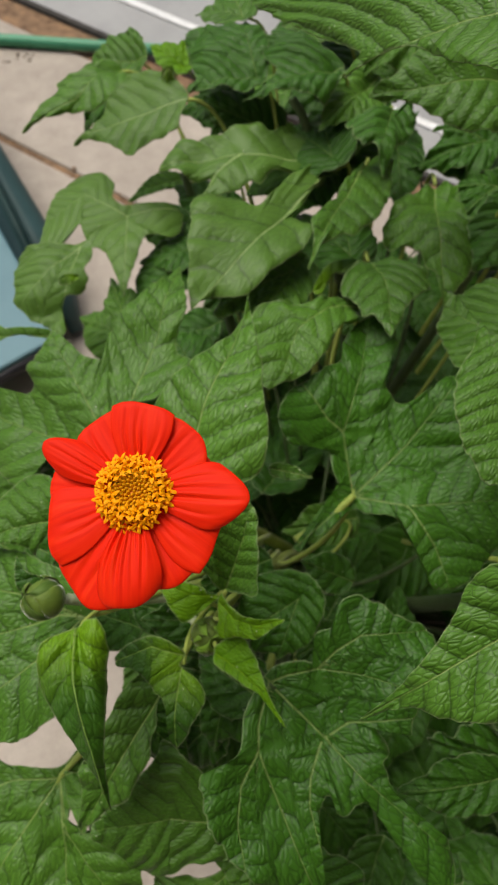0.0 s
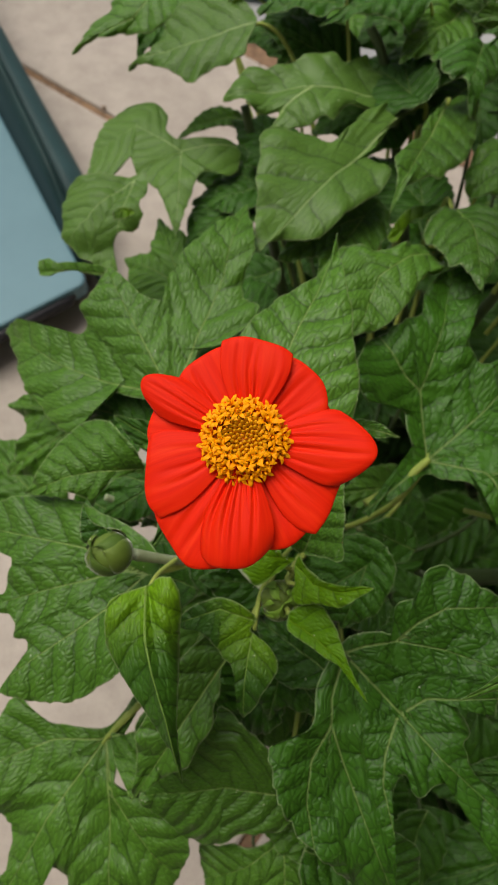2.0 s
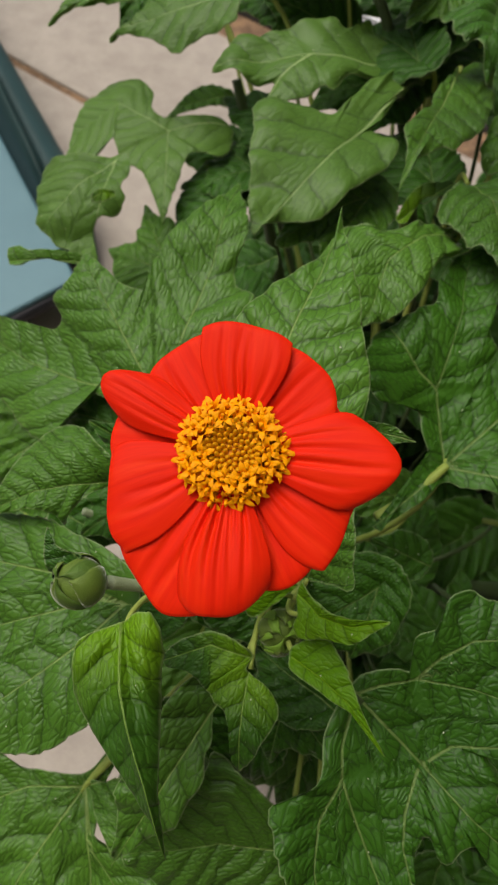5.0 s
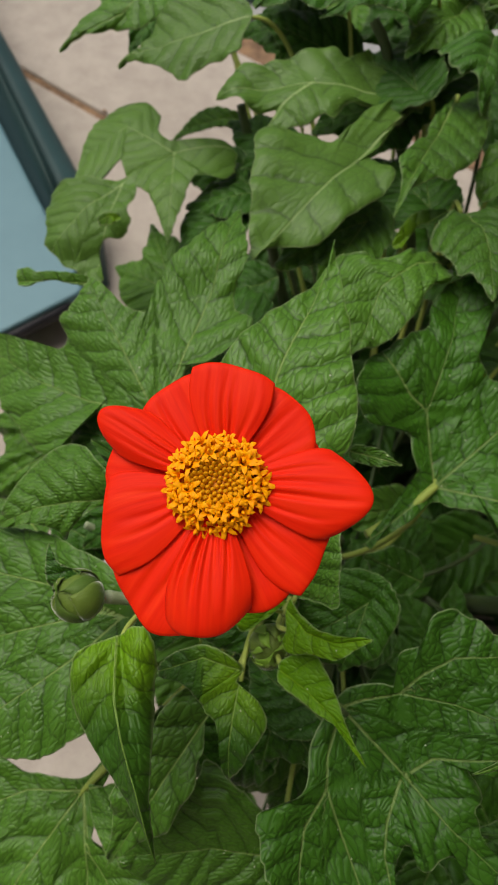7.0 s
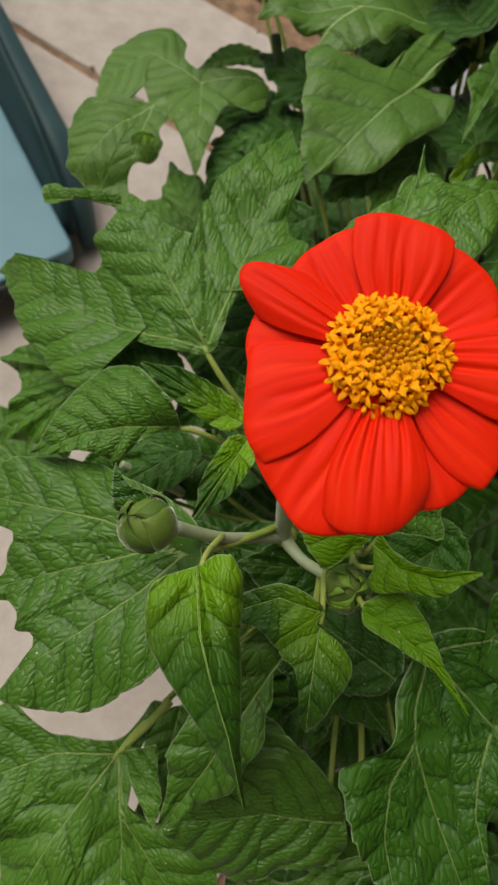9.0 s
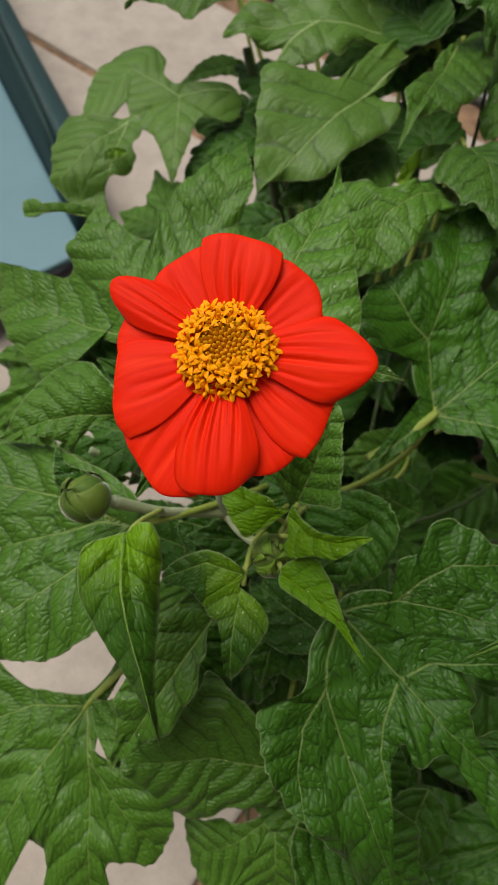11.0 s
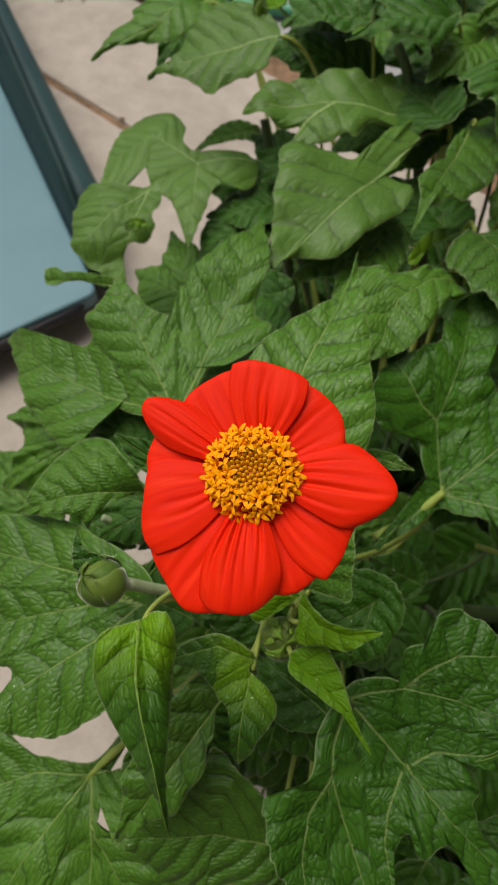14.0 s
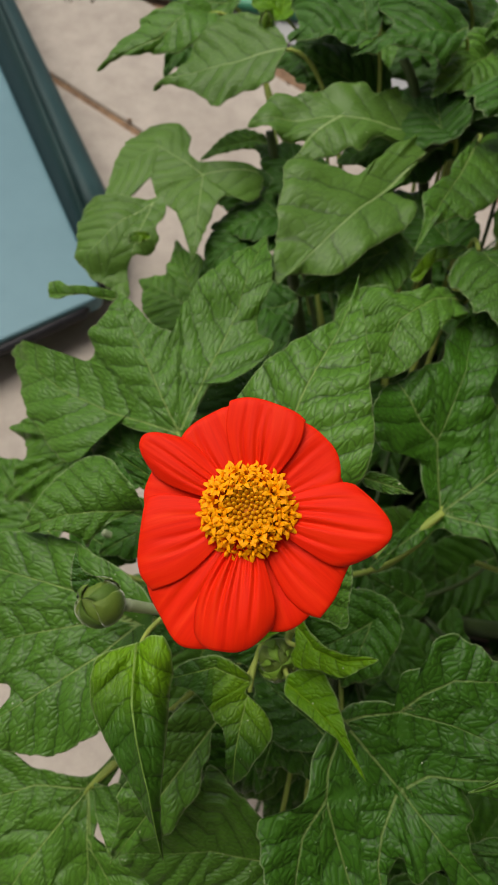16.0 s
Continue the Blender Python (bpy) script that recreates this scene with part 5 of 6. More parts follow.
leaf((0.1293, 0.1796, 0.5400), (0.1007, 0.1205, 0.5350), (0.03, -0.10, 0.99), 0.4, [(-34, 0.71, 0.35, 0.02), (-106, 0.5, 0.3, -0.04)], arch=0.08, fold=0.08, wave=0.03, tone=0.5, foot=(0.1500, 0.2000, 0.4500), bays=[(1, 0.993), (-5, 0.964), (-15, 0.892), (-26, 0.778), (-39, 0.667), (-57, 0.552), (-77, 0.443), (-107, 0.469), (-88, 0.343), (-87, 0.142), (13, 0.513), (10, 0.939)], heart=(-20, 0.548), rings=26, around=260)
leaf((0.0962, 0.0576, 0.5700), (0.0403, 0.0303, 0.5270), (-0.44, -0.39, 0.81), 0.25, [(-66, 0.35, 0.3, 0.05), (40, 0.52, 0.3, 0.09)], arch=0.05, fold=0.08, wave=0.03, tone=0.54, foot=(0.1600, 0.1000, 0.4600), bays=[(0, 1.003), (-2, 0.798), (-8, 0.596), (-18, 0.445), (-36, 0.348), (-56, 0.332), (-82, 0.294), (-132, 0.256), (58, 0.404), (34, 0.501), (17, 0.607), (6, 0.707), (2, 0.834)], heart=(1, 0.375), veins=[[(0, 0.0), (-1, 0.454), (0, 1.002)]], rings=26, around=260)
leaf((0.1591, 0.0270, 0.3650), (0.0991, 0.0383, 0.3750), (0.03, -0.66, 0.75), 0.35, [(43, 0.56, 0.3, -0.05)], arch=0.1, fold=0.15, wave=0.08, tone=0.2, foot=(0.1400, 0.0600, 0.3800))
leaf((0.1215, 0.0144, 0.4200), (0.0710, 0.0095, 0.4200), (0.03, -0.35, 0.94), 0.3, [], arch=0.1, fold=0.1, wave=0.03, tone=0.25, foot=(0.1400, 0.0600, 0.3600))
# mostly fillers placed to close gaps in the camera's view, dark greens painting shade
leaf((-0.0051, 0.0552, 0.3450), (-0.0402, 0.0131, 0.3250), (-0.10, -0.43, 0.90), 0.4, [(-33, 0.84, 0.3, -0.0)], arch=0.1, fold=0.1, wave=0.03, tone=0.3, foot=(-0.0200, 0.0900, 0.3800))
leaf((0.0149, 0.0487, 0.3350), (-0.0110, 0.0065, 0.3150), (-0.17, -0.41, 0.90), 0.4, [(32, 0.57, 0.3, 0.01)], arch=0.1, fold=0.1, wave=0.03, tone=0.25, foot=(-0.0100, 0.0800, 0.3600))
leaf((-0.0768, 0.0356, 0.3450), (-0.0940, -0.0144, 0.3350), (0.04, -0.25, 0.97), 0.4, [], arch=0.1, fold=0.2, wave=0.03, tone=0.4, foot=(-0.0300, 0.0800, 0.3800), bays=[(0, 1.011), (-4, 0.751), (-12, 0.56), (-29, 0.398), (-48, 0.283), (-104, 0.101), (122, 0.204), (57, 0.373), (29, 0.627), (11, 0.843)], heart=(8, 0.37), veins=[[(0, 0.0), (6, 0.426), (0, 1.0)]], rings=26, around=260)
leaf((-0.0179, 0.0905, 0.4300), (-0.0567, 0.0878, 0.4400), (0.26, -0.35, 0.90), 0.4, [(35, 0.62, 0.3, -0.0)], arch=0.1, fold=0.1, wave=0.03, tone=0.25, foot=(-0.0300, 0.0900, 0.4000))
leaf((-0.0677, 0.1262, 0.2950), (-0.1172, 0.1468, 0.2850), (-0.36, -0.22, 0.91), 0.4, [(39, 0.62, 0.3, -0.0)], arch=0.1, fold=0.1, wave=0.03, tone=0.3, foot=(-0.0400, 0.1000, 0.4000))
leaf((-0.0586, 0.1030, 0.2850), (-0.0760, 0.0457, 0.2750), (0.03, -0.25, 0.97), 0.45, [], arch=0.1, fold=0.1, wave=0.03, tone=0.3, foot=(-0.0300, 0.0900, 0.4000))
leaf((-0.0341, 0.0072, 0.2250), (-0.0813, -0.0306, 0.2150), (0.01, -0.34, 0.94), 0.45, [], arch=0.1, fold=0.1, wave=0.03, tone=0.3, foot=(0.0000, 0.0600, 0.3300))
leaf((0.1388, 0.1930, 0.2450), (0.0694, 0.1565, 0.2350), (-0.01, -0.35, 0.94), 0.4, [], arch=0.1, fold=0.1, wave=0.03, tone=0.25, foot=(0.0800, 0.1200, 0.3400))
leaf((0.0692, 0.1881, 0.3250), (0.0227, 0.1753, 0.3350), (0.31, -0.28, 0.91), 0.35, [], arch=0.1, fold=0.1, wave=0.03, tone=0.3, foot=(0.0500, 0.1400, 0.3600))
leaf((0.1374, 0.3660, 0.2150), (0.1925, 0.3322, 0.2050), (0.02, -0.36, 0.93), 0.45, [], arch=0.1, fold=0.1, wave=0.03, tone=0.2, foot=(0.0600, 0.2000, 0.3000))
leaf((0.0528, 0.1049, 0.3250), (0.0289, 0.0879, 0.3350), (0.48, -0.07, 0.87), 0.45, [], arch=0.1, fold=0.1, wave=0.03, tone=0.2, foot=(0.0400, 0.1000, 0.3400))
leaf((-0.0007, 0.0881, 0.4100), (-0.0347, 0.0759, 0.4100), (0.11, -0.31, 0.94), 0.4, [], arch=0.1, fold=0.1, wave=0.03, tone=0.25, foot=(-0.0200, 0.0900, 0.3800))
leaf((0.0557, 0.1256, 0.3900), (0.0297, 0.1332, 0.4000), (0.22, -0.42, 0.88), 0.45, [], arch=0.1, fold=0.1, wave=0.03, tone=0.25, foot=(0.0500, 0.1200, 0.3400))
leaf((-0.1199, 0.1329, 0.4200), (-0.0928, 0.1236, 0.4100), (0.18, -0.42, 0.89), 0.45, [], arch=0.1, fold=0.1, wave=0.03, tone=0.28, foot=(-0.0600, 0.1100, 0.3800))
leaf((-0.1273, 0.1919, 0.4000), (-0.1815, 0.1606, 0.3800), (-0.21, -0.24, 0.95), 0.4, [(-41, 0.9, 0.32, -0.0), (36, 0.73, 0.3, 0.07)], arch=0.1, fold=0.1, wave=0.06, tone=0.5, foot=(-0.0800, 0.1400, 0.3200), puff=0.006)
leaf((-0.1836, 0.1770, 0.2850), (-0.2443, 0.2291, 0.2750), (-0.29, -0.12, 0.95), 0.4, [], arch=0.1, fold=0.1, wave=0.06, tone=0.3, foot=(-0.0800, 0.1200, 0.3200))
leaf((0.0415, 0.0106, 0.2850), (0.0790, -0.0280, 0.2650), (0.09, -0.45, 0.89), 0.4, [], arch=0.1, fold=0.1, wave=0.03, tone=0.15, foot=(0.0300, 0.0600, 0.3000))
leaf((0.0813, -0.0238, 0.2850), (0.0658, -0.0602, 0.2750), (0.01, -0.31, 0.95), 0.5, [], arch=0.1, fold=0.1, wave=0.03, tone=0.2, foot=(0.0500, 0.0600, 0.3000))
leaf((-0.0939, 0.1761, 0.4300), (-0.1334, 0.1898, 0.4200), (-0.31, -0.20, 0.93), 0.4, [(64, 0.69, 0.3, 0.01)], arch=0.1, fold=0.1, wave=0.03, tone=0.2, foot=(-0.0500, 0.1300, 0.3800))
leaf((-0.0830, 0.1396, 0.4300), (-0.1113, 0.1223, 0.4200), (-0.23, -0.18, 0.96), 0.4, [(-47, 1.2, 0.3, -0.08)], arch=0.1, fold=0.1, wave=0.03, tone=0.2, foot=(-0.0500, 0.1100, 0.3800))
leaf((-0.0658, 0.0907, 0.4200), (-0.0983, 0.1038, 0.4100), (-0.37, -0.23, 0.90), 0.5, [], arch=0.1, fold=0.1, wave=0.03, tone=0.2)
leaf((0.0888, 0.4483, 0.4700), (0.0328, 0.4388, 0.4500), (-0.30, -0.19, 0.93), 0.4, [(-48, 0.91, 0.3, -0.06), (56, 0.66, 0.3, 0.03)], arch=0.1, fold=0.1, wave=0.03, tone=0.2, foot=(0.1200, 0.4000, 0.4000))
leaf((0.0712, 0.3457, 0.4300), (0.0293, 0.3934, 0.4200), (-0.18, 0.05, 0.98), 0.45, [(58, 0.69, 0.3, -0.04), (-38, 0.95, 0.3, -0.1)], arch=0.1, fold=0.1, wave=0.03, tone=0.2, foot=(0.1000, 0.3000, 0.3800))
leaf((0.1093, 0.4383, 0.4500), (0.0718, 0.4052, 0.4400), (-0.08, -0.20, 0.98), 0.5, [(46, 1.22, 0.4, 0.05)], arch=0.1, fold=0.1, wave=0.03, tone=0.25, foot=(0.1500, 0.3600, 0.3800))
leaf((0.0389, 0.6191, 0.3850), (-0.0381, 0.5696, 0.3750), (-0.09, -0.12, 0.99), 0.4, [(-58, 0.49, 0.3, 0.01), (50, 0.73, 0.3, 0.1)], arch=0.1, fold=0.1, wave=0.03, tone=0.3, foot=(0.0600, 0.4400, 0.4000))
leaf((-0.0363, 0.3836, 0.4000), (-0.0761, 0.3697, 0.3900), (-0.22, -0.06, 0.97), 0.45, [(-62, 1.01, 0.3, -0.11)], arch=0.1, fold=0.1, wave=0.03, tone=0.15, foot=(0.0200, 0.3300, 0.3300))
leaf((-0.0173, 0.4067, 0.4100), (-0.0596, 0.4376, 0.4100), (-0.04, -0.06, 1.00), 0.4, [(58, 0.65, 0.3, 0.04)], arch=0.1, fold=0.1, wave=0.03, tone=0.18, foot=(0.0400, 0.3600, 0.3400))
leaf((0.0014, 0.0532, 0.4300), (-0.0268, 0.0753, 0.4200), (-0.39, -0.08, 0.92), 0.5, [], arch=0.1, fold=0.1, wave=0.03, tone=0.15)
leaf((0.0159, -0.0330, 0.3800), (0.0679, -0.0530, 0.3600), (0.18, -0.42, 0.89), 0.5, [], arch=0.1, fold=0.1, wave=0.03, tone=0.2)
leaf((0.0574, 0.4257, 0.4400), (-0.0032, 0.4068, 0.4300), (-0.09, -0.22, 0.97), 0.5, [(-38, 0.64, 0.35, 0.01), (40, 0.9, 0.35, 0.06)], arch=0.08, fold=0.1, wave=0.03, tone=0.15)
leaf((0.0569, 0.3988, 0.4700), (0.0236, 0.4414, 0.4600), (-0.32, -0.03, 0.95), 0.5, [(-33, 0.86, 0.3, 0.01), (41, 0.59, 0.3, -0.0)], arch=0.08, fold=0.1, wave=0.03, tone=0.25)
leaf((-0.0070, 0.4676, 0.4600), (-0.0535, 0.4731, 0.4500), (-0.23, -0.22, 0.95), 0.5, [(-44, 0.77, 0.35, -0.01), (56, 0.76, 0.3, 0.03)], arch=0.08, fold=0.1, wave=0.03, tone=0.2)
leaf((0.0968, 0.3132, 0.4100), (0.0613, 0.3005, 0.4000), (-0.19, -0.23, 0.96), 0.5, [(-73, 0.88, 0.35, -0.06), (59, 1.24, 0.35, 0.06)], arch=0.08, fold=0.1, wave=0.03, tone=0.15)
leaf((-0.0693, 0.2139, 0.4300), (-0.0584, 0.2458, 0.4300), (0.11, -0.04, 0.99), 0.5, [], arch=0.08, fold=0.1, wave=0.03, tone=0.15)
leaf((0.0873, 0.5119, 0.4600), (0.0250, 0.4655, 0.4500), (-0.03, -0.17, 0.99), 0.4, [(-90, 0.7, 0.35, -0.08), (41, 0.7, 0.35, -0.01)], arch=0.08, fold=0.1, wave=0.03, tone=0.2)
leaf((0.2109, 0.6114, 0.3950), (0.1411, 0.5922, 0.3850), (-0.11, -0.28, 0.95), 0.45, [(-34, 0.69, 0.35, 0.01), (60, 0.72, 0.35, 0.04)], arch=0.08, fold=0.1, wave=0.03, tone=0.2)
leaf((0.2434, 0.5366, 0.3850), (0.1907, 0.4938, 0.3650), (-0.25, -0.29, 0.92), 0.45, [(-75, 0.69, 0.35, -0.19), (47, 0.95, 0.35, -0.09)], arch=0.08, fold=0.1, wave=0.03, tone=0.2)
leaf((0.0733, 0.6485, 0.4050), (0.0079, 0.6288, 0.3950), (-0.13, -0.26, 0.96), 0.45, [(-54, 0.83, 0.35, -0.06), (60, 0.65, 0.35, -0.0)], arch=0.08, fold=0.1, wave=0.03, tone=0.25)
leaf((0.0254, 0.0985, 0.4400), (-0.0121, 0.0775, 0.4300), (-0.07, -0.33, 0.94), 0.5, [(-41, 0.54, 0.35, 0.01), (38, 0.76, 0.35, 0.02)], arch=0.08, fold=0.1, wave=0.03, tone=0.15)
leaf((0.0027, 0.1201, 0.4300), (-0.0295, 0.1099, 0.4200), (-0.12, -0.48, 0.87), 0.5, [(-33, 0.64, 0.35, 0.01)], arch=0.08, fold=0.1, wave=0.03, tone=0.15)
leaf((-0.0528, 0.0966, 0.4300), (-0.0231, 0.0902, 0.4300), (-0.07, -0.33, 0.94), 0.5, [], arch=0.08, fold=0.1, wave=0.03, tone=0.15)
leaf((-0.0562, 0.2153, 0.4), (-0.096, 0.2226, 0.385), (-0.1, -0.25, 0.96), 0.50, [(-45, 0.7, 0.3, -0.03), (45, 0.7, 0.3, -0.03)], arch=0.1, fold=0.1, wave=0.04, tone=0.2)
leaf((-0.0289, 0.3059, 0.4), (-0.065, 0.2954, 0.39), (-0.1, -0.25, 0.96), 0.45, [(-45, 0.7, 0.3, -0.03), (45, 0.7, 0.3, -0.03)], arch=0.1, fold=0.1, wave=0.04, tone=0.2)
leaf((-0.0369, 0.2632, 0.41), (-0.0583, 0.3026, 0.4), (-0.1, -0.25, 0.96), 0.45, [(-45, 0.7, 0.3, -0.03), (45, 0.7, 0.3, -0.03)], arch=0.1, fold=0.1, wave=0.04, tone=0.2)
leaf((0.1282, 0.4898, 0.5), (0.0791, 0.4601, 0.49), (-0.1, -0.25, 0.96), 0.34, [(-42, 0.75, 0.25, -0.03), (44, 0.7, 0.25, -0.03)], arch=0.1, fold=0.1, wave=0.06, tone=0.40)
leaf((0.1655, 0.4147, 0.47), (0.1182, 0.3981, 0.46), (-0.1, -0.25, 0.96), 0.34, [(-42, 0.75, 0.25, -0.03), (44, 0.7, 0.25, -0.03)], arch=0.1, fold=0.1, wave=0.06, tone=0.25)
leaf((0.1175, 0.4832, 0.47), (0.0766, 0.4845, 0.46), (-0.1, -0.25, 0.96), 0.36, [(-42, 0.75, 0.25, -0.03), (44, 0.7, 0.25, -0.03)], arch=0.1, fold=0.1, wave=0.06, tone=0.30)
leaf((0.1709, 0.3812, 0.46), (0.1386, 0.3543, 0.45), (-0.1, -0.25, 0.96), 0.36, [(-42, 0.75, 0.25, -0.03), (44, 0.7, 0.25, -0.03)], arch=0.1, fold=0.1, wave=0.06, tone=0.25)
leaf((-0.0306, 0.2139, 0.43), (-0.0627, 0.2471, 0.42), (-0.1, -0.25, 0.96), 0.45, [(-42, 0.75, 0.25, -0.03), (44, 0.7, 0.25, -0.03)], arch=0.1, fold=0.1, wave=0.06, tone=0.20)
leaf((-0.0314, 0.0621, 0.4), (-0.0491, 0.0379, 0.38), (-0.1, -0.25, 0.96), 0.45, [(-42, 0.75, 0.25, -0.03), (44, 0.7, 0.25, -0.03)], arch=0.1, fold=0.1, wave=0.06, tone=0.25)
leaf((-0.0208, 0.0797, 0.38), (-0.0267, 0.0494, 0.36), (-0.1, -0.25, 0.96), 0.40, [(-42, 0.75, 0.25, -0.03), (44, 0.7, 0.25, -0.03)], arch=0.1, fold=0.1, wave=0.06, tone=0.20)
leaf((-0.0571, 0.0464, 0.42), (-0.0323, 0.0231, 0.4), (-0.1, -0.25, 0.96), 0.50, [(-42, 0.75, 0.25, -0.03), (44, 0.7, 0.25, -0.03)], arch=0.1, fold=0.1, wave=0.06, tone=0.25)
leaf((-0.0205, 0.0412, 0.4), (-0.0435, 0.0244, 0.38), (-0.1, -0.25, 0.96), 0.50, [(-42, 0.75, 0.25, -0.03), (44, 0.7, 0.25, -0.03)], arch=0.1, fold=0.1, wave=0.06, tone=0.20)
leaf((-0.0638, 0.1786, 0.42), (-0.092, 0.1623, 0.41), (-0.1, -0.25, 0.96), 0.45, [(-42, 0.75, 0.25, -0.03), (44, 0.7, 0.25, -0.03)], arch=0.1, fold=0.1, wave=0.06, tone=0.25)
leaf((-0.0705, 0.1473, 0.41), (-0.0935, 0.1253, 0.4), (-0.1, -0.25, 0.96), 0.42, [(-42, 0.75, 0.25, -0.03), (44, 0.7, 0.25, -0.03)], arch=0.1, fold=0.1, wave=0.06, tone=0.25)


# leaves below, down to the stems' foot, with shade put into their dark green
# a gap cleared along the camera's line of sight, open down to the slabs
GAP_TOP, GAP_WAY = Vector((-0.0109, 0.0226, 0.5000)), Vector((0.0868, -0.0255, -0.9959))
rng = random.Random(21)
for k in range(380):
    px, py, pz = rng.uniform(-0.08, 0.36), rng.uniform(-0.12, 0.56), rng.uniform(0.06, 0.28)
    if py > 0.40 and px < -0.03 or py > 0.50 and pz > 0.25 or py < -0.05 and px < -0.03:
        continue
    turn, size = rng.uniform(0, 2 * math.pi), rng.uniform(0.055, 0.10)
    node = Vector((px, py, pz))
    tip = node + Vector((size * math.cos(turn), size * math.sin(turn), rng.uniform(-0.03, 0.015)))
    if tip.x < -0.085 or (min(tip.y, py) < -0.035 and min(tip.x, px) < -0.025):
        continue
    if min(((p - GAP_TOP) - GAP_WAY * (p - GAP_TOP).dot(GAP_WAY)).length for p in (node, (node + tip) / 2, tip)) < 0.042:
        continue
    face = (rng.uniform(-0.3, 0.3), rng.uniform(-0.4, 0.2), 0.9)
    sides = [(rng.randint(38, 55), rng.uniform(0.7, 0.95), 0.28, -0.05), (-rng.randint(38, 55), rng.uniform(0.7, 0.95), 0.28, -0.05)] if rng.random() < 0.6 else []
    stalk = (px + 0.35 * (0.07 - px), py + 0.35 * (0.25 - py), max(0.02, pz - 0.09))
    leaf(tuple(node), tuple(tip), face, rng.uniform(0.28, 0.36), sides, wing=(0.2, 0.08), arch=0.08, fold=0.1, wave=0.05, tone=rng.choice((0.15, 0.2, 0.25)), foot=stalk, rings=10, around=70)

# ---- the flower ----
FX = (Vector((1, 0, 0)) - HEAD_UP * HEAD_UP.x).normalized()
FY = HEAD_UP.cross(FX)
head_pose = Matrix.Identity(4)
head_pose.col[0][:3], head_pose.col[1][:3], head_pose.col[2][:3] = FX, FY, HEAD_UP
head_pose.translation = HEAD - HEAD_UP * 0.0075


def ball(segments, rings, sx, sy, sz):
    bm = bmesh.new()
    bmesh.ops.create_uvsphere(bm, u_segments=segments, v_segments=rings, radius=1.0)
    bmesh.ops.scale(bm, vec=(sx, sy, sz), verts=bm.verts[:])
    return bm


bm = ball(32, 16, 0.0092, 0.0092, 0.0036)
flower = part("flower_head", bm, disc_mat, plant, "open red flower with an orange disc")
flower.matrix_basis = Matrix.Translation(-plant.location) @ head_pose


def petal(angle, length, half, rise, droop, layer, pleats, near=0.2, far=0.2, apex=0.0, power=2.2, folded=0.0, sweep=0.0, foot=0.34):
    """One ray floret, from the disc outwards; lengths in millimetres. layer: its height over the lowest ring. near and far: how far its end falls back
    towards its clockwise and its other edge; apex: where across it the tip stands; sweep: how far it bends sideways."""
    nu, nv = 40, 52
    verts, uvs, faces = [], [], []
    start = 6.0
    key = angle * 0.37
    luck = random.Random(int(angle * 10) + 500)
    count = 3 if pleats < 1.05 else 4 if pleats < 1.4 else 6
    grooves = [(-0.72 + 1.44 * (g + 0.5) / count + luck.uniform(-0.08, 0.08), luck.uniform(0.5, 1.25), luck.uniform(0.55, 1.0), luck.uniform(-0.1, 0.1)) for g in range(count)]
    for i in range(nu + 1):
        u = i / nu
        w = half * (foot + (1 - foot) * math.sin(min(1.0, u / 0.80) * math.pi / 2) ** 1.15)
        for j in range(nv + 1):
            v = 2 * j / nv - 1
            back = far * max(0.0, (v - apex) / (1 - apex)) ** power + near * max(0.0, (apex - v) / (1 + apex)) ** power
            nick = 0.012 * math.sin(v * 4 + key * 5) * (1 - v * v)
            r = start + (length - start) * u * (1 - back * u ** 1.3 + nick * u ** 6)
            side = v * w * (1 - 0.10 * folded * u) + sweep * u * u
            bent = v + 0.14 * noise.noise(Vector((u * 1.5, v * 1.2, key * 1.7)))
            rise_in = min(1.0, u * 4)
            h = 0.0
            for place, deep, reach, lean in grooves:
                gap = bent - place - lean * u
                fade = max(0.0, 1 - u / (0.35 + 0.75 * reach)) ** 0.7
                h -= pleats * deep * 0.62 * math.exp(-(gap / 0.075) ** 2) * rise_in * fade
                h += pleats * deep * 0.22 * math.exp(-((abs(gap) - 0.15) / 0.09) ** 2) * rise_in * fade
            h += 0.045 * math.cos(bent * 19 + key) * rise_in * (1 - 0.6 * u)
            # broad swells, and edges that roll under
            h += 0.85 * noise.noise(Vector((u * 1.9, v * 1.3 + 7, key))) * u * (1 - 0.4 * v * v)
            h += layer + rise * math.sin(u * math.pi * 0.62) - droop * u ** 2.4
            h -= 0.9 * abs(v) ** 5 * min(1.0, u * 2) + folded * abs(v) ** 1.7 * w * 0.6 * u
            h -= 0.5 * max(0.0, (u - 0.9) / 0.1) ** 2
            verts.append((r * 0.001, side * 0.001, h * 0.001))
            uvs.append((u, v * 0.5 + 0.5))
    n = len(verts)
    for i in range(nu):
        for j in range(nv):
            a = i * (nv + 1) + j
            faces.append((a, a + nv + 1, a + nv + 2, a + 1))
    under = [tuple(n + k for k in f)[::-1] for f in faces]
    border = [j for j in range(nv + 1)] + [i * (nv + 1) + nv for i in range(1, nu + 1)] + [nu * (nv + 1) + j for j in range(nv - 1, -1, -1)] + [i * (nv + 1) for i in range(nu - 1, 0, -1)]
    rim = [(border[k], border[(k + 1) % len(border)], n + border[(k + 1) % len(border)], n + border[k]) for k in range(len(border))]
    both = verts + [(x, y, z - 0.00024) for x, y, z in verts]
    ob = mesh_object("petal", both, faces + under + rim, petal_mat, flower, "", uvs + uvs)
    ob.matrix_basis = Matrix.Rotation(radians(angle), 4, 'Z')
    return ob


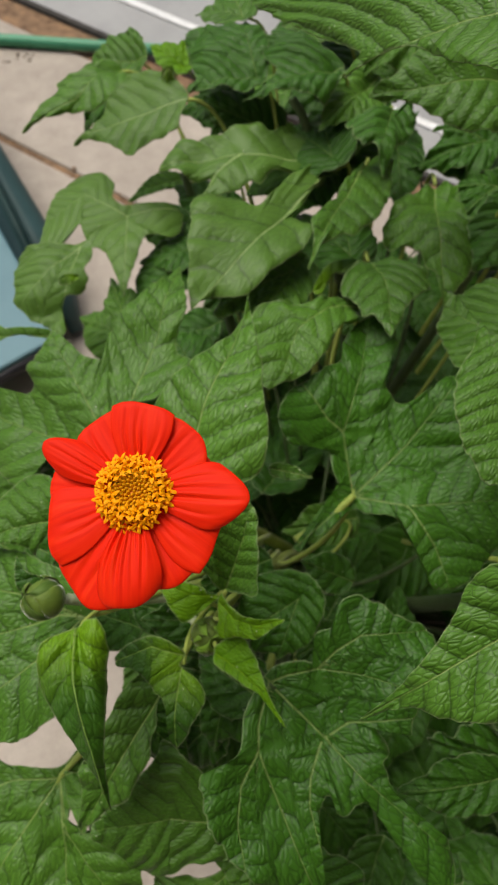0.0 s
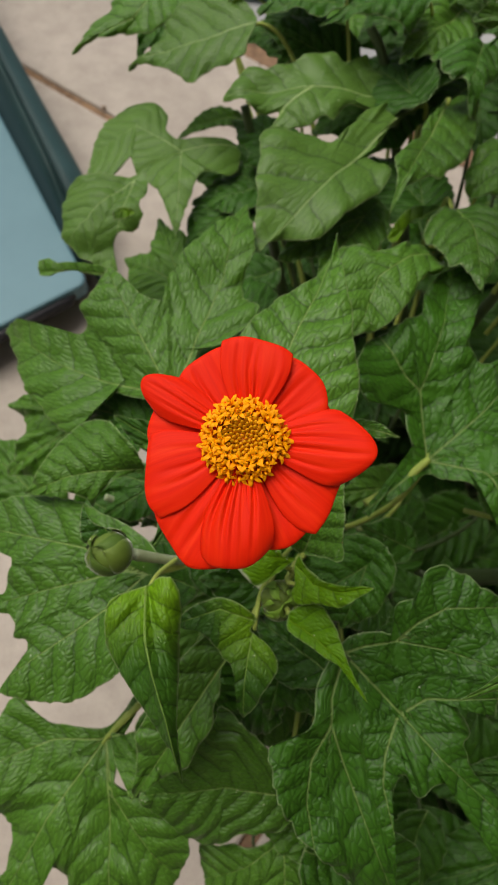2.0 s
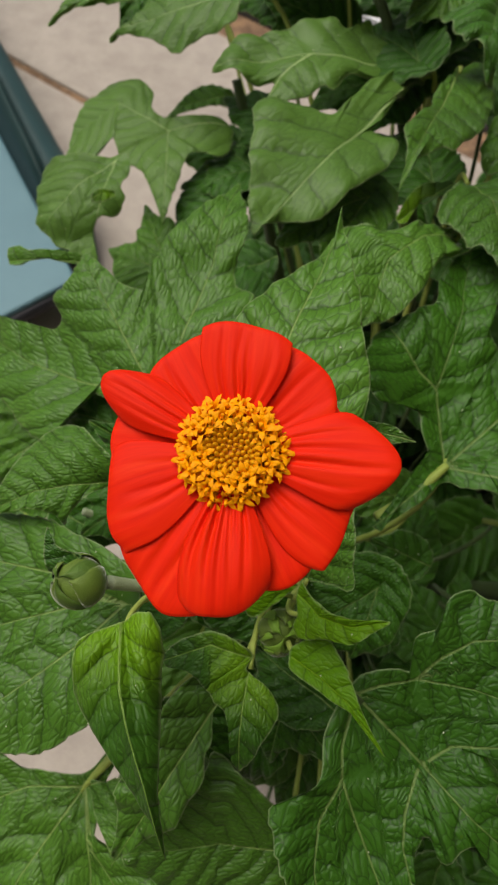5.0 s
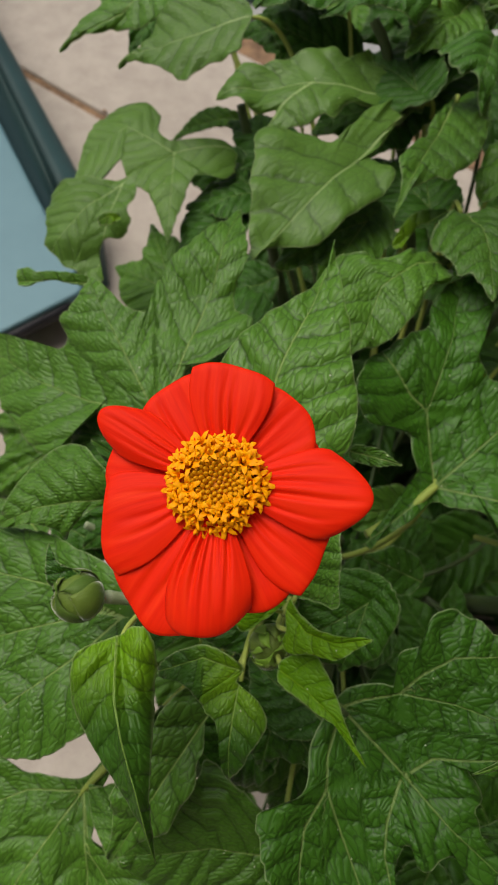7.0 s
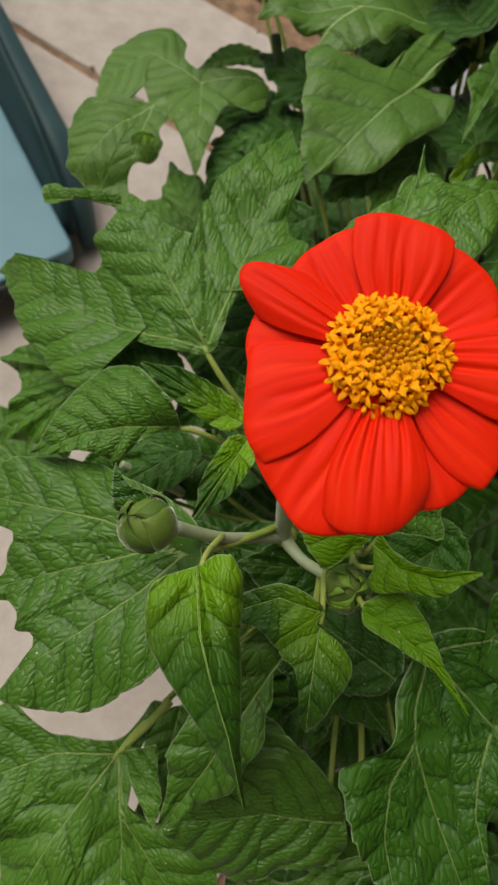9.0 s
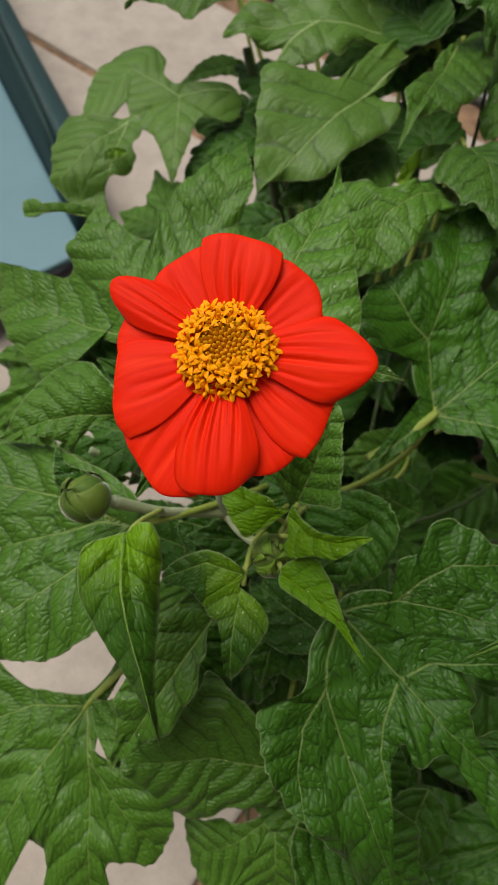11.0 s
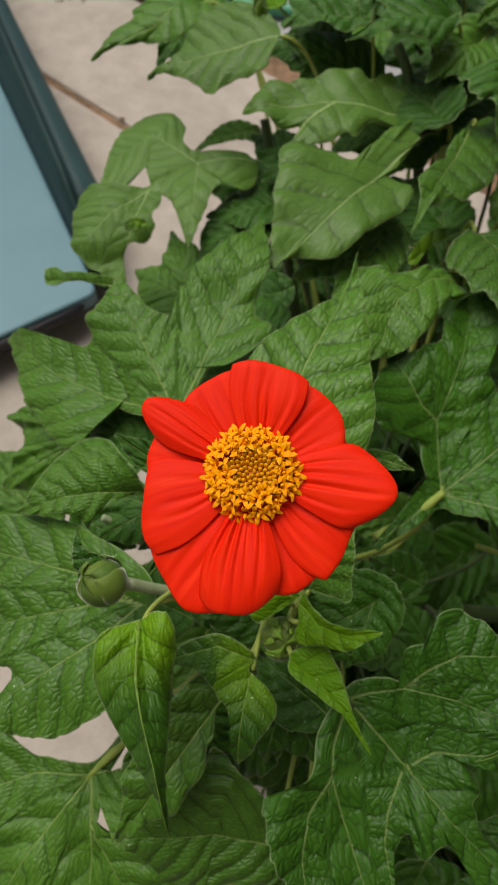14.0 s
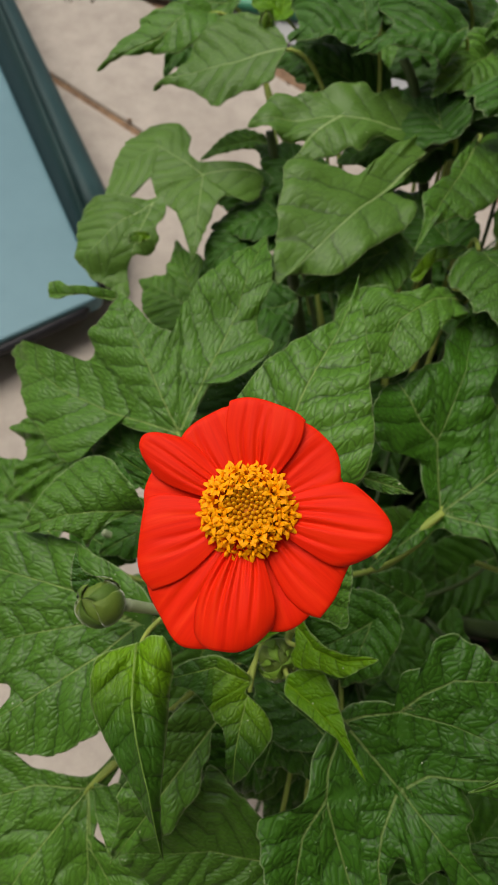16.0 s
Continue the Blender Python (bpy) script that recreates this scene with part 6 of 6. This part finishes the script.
# lowest ring first
petal(20, 25.5, 7.0, 0.8, 1.2, -2.2, 0.5)
petal(-63, 31.6, 9.0, 0.6, 1.4, -1.7, 0.9, 0.10, 0.20)
petal(174, 28.2, 9.5, 0.8, 0.6, -1.5, 0.7, 0.08, 0.14)
petal(118, 28.0, 10.6, 1.4, 0.2, -1.0, 0.9, 0.12, 0.18, -0.1, 2.0)
petal(46, 27.4, 10.4, 1.6, 0.0, -0.9, 0.8, 0.26, 0.14, 0.1, 2.2)
petal(-36, 31.4, 10.2, 1.2, 1.6, -0.6, 0.9, 0.16, 0.16, -0.80, 1.5)
petal(-119, 38.0, 12.2, 1.2, 2.0, -0.9, 1.38, 0.24, 0.12, 0.35, 1.7)
petal(-156, 31.8, 11.6, 1.7, 1.4, 0.1, 0.8, 0.27, 0.06, 0.60, 1.6)
petal(85, 28.4, 10.2, 2.4, -0.6, 1.1, 1.38, 0.14, 0.07, 0.3, 3.0)
petal(152, 34.4, 6.7, 1.8, 0.0, 1.1, 0.9, 0.34, 0.30, 0.0, 1.9, 0.5)
petal(-3, 36.2, 11.0, 2.6, 0.6, 1.2, 1.3, 0.34, 0.34, -0.10, 1.9, 0.35)
petal(-92, 36.0, 10.4, 3.6, 2.4, 1.2, 2.2, 0.12, 0.26, -0.30, 2.4, 0.35, 0.0, 0.28)


def floret_mesh():
    """A five-lobed open tube, one millimetre to the unit."""
    bm = bmesh.new()
    rows = [(0.0, 0.50), (2.2, 0.70), (2.9, 0.95)]
    rings = []
    for z, r in rows:
        rings.append([bm.verts.new((r * math.cos(2 * math.pi * k / 10), r * math.sin(2 * math.pi * k / 10), z)) for k in range(10)])
    for a, b in zip(rings, rings[1:]):
        for k in range(10):
            bm.faces.new((a[k], a[(k + 1) % 10], b[(k + 1) % 10], b[k]))
    top = rings[-1]
    for k in range(0, 10, 2):
        ang = 2 * math.pi * (k + 1) / 10
        tipv = bm.verts.new((2.65 * math.cos(ang), 2.65 * math.sin(ang), 3.45))
        mid = bm.verts.new((1.55 * math.cos(ang), 1.55 * math.sin(ang), 3.6))
        side_a = bm.verts.new((1.95 * math.cos(ang - 0.23), 1.95 * math.sin(ang - 0.23), 3.4))
        side_b = bm.verts.new((1.95 * math.cos(ang + 0.23), 1.95 * math.sin(ang + 0.23), 3.4))
        bm.faces.new((top[k], top[(k + 1) % 10], mid))
        bm.faces.new((top[(k + 1) % 10], top[(k + 2) % 10], mid))
        bm.faces.new((top[k], mid, side_a))
        bm.faces.new((mid, top[(k + 2) % 10], side_b))
        bm.faces.new((side_a, mid, tipv))
        bm.faces.new((mid, side_b, tipv))
    core = bmesh.ops.create_icosphere(bm, subdivisions=1, radius=0.45, matrix=Matrix.Translation((0, 0, 3.3)) @ Matrix.Diagonal((1, 1, 2.4, 1)))
    bmesh.ops.scale(bm, vec=(0.001, 0.001, 0.001), verts=bm.verts[:])
    me = bpy.data.meshes.new("floret")
    bm.to_mesh(me)
    bm.free()
    me.materials.append(floret_mat)
    me.polygons.foreach_set("use_smooth", [True] * len(me.polygons))
    return me


def floret_bud_mesh():
    bm = ball(8, 7, 0.62, 0.62, 1.25)
    for v in bm.verts:
        if v.co.z > 0.6:
            v.co.x *= 0.8
            v.co.y *= 0.8
    bmesh.ops.scale(bm, vec=(0.001, 0.001, 0.001), verts=bm.verts[:])
    me = bpy.data.meshes.new("floret_bud")
    bm.to_mesh(me)
    bm.free()
    me.materials.append(floret_bud_mat)
    me.polygons.foreach_set("use_smooth", [True] * len(me.polygons))
    return me


star, knob = floret_mesh(), floret_bud_mesh()
rng = random.Random(11)
for k in range(96):
    q = math.sqrt((k + 0.5) / 96)
    r, a = 0.0067 * q, k * 2.39996
    ob = new("floret_bud", knob)
    ob.parent = flower
    size = 0.95 + 0.40 * q
    ob.matrix_basis = Matrix.Translation((r * math.cos(a), r * math.sin(a), 0.0036 + 0.0009 * q)) @ Matrix.Rotation(a, 4, 'Z') @ Matrix.Rotation(radians(16 * q), 4, 'Y') @ Matrix.Diagonal((size, size, size, 1))
for ring, (count, radius, height, lean) in enumerate(((17, 0.0068, 0.0020, 8), (20, 0.0078, 0.0014, 24), (19, 0.0086, 0.0004, 44))):
    for k in range(count):
        if rng.random() < 0.06:
            continue
        a = 2 * math.pi * (k + 0.5 * ring) / count + rng.uniform(-0.07, 0.07)
        r = radius + rng.uniform(-0.0005, 0.0005)
        ob = new("floret", star)
        ob.parent = flower
        size = rng.uniform(1.0, 1.32)
        m = Matrix.Translation((r * math.cos(a), r * math.sin(a), height + rng.uniform(-0.0004, 0.0006)))
        m = m @ Matrix.Rotation(a, 4, 'Z') @ Matrix.Rotation(radians(lean + rng.uniform(-10, 10)), 4, 'Y') @ Matrix.Rotation(rng.uniform(0, 6.28), 4, 'Z')
        ob.matrix_basis = m @ Matrix.Diagonal((size, size, size, 1))

# the cup below the flower
bm = bmesh.new()
bmesh.ops.create_cone(bm, cap_ends=True, segments=24, radius1=0.0050, radius2=0.0105, depth=0.009, matrix=Matrix.Translation((0, 0, -0.0062)))
cup = part("calyx", bm, bud_skin, flower, "downy green cup under the petals")


def bract(length, half, curl, spin, lean, base_r, parent, mat=None, open_out=0.0):
    """A narrow pointed scale that hugs a bud; millimetres."""
    nu, nv = 12, 6
    verts, faces = [], []
    for i in range(nu + 1):
        u = i / nu
        w = half * math.sin(math.pi * min(1, 0.25 + 0.75 * u)) ** 0.8 + 0.12
        bulge = math.sin(u * math.pi * 0.85)
        for j in range(nv + 1):
            v = 2 * j / nv - 1
            out = base_r * (0.55 + 0.5 * bulge) - curl * u ** 2 + open_out * u ** 2 - 0.25 * w * v * v
            verts.append((out * 0.001, v * w * 0.001, length * u * 0.001))
    n = len(verts)
    for i in range(nu):
        for j in range(nv):
            a = i * (nv + 1) + j
            faces.append((a, a + 1, a + nv + 2, a + nv + 1))
    under = [tuple(n + k for k in f)[::-1] for f in faces]
    border = [j for j in range(nv + 1)] + [i * (nv + 1) + nv for i in range(1, nu + 1)] + [nu * (nv + 1) + j for j in range(nv - 1, -1, -1)] + [i * (nv + 1) for i in range(nu - 1, 0, -1)]
    rim = [(border[k], n + border[k], n + border[(k + 1) % len(border)], border[(k + 1) % len(border)]) for k in range(len(border))]
    both = verts + [(x - 0.0004, y, z) for x, y, z in verts]
    ob = mesh_object("bract", both, faces + under + rim, mat or bract_mat, parent)
    ob.matrix_basis = Matrix.Rotation(radians(spin), 4, 'Z') @ Matrix.Rotation(radians(lean), 4, 'Y')
    return ob


def bud_scale(radius, height, spin, spread, top, over, parent, mat, ridge=0.045):
    """A broad pointed scale lying on the ball of a bud, from its foot up to the latitude top; over: its layer."""
    nu, nv = 16, 10
    verts, faces = [], []
    for i in range(nu + 1):
        u = i / nu
        lat = radians(-82 + (top + 82) * u)
        half = radians(spread) * max(0.04, (1 - u ** 3.2)) * (0.75 + 0.25 * u)
        for j in range(nv + 1):
            v = 2 * j / nv - 1
            lon = v * half
            r = radius * (1 + 0.05 * over + ridge * (1 - abs(v) ** 1.3) * u + 0.05 * u ** 6)
            verts.append((r * math.cos(lat) * math.cos(lon) * 0.001, r * math.cos(lat) * math.sin(lon) * 0.001, (0.5 * height + 0.5 * height / radius * r * math.sin(lat)) * 0.001))
    n = len(verts)
    for i in range(nu):
        for j in range(nv):
            k = i * (nv + 1) + j
            faces.append((k, k + 1, k + nv + 2, k + nv + 1))
    under = [tuple(n + k for k in f)[::-1] for f in faces]
    border = [j for j in range(nv + 1)] + [i * (nv + 1) + nv for i in range(1, nu + 1)] + [nu * (nv + 1) + j for j in range(nv - 1, -1, -1)] + [i * (nv + 1) for i in range(nu - 1, 0, -1)]
    rim = [(border[k], n + border[k], n + border[(k + 1) % len(border)], border[(k + 1) % len(border)]) for k in range(len(border))]
    middle = np.array((0, 0, 0.0005 * height))
    low = [tuple(middle + (np.array(p) - middle) * 0.965) for p in verts]
    ob = mesh_object("scale", verts + low, faces + under + rim, mat, parent)
    ob.matrix_basis = Matrix.Rotation(radians(spin), 4, 'Z')
    return ob


def bud(place, axis, radius, height, scales, open_out, label, skin=None):
    z = Vector(axis).normalized()
    x = Vector((0.3, 0.9, 0.1)).cross(z).normalized()
    m = Matrix.Identity(4)
    m.col[0][:3], m.col[1][:3], m.col[2][:3] = x, z.cross(x), z
    m.translation = Vector(place)
    bm = ball(24, 14, radius * 0.00094, radius * 0.00094, height * 0.00046)
    bmesh.ops.translate(bm, vec=(0, 0, height * 0.0005), verts=bm.verts[:])
    ob = part("flower_bud", bm, bud_skin, plant, label)
    ob.matrix_basis = Matrix.Translation(-plant.location) @ m
    # long downy scales that meet round a small dark mouth
    for k in range(3):
        bud_scale(radius * 0.93, height * 1.02, 120 * k + 35, 52, 88, 0.2 * k, ob, skin or bract_mat, 0.10)
    for k in range(scales):
        bud_scale(radius, height, 360 * k / scales + 11 * (k % 2), 196 / scales, (54 if open_out else 66) + 7 * (k % 3), 0.2 + 0.7 * (k % 2), ob, bud_skin, 0.07)
    for k in range(int(open_out)):
        bract(height * (0.95 + 0.12 * (k % 2)), radius * 0.42, radius * (0.5 if k % 2 else 0.15), 360 * k / int(open_out) + 20, 6, radius * 0.95, ob, skin or bract_mat, 0.6)
    return ob


bud((-0.0835, 0.0815, 0.499), (-0.50, -0.10, 0.85), 9.2, 18, 3, 0, "closed round green bud with downy scales")
bud((-0.0200, 0.0745, 0.468), (0.15, -0.35, 0.92), 8.2, 15, 4, 6, "small green bud with slender curled scales", bract_young)
bud((-0.058, 0.468, 0.470), (0.0, -0.1, 1.0), 4.5, 20, 4, 7, "young bud with upright yellow-green scales", bract_young)
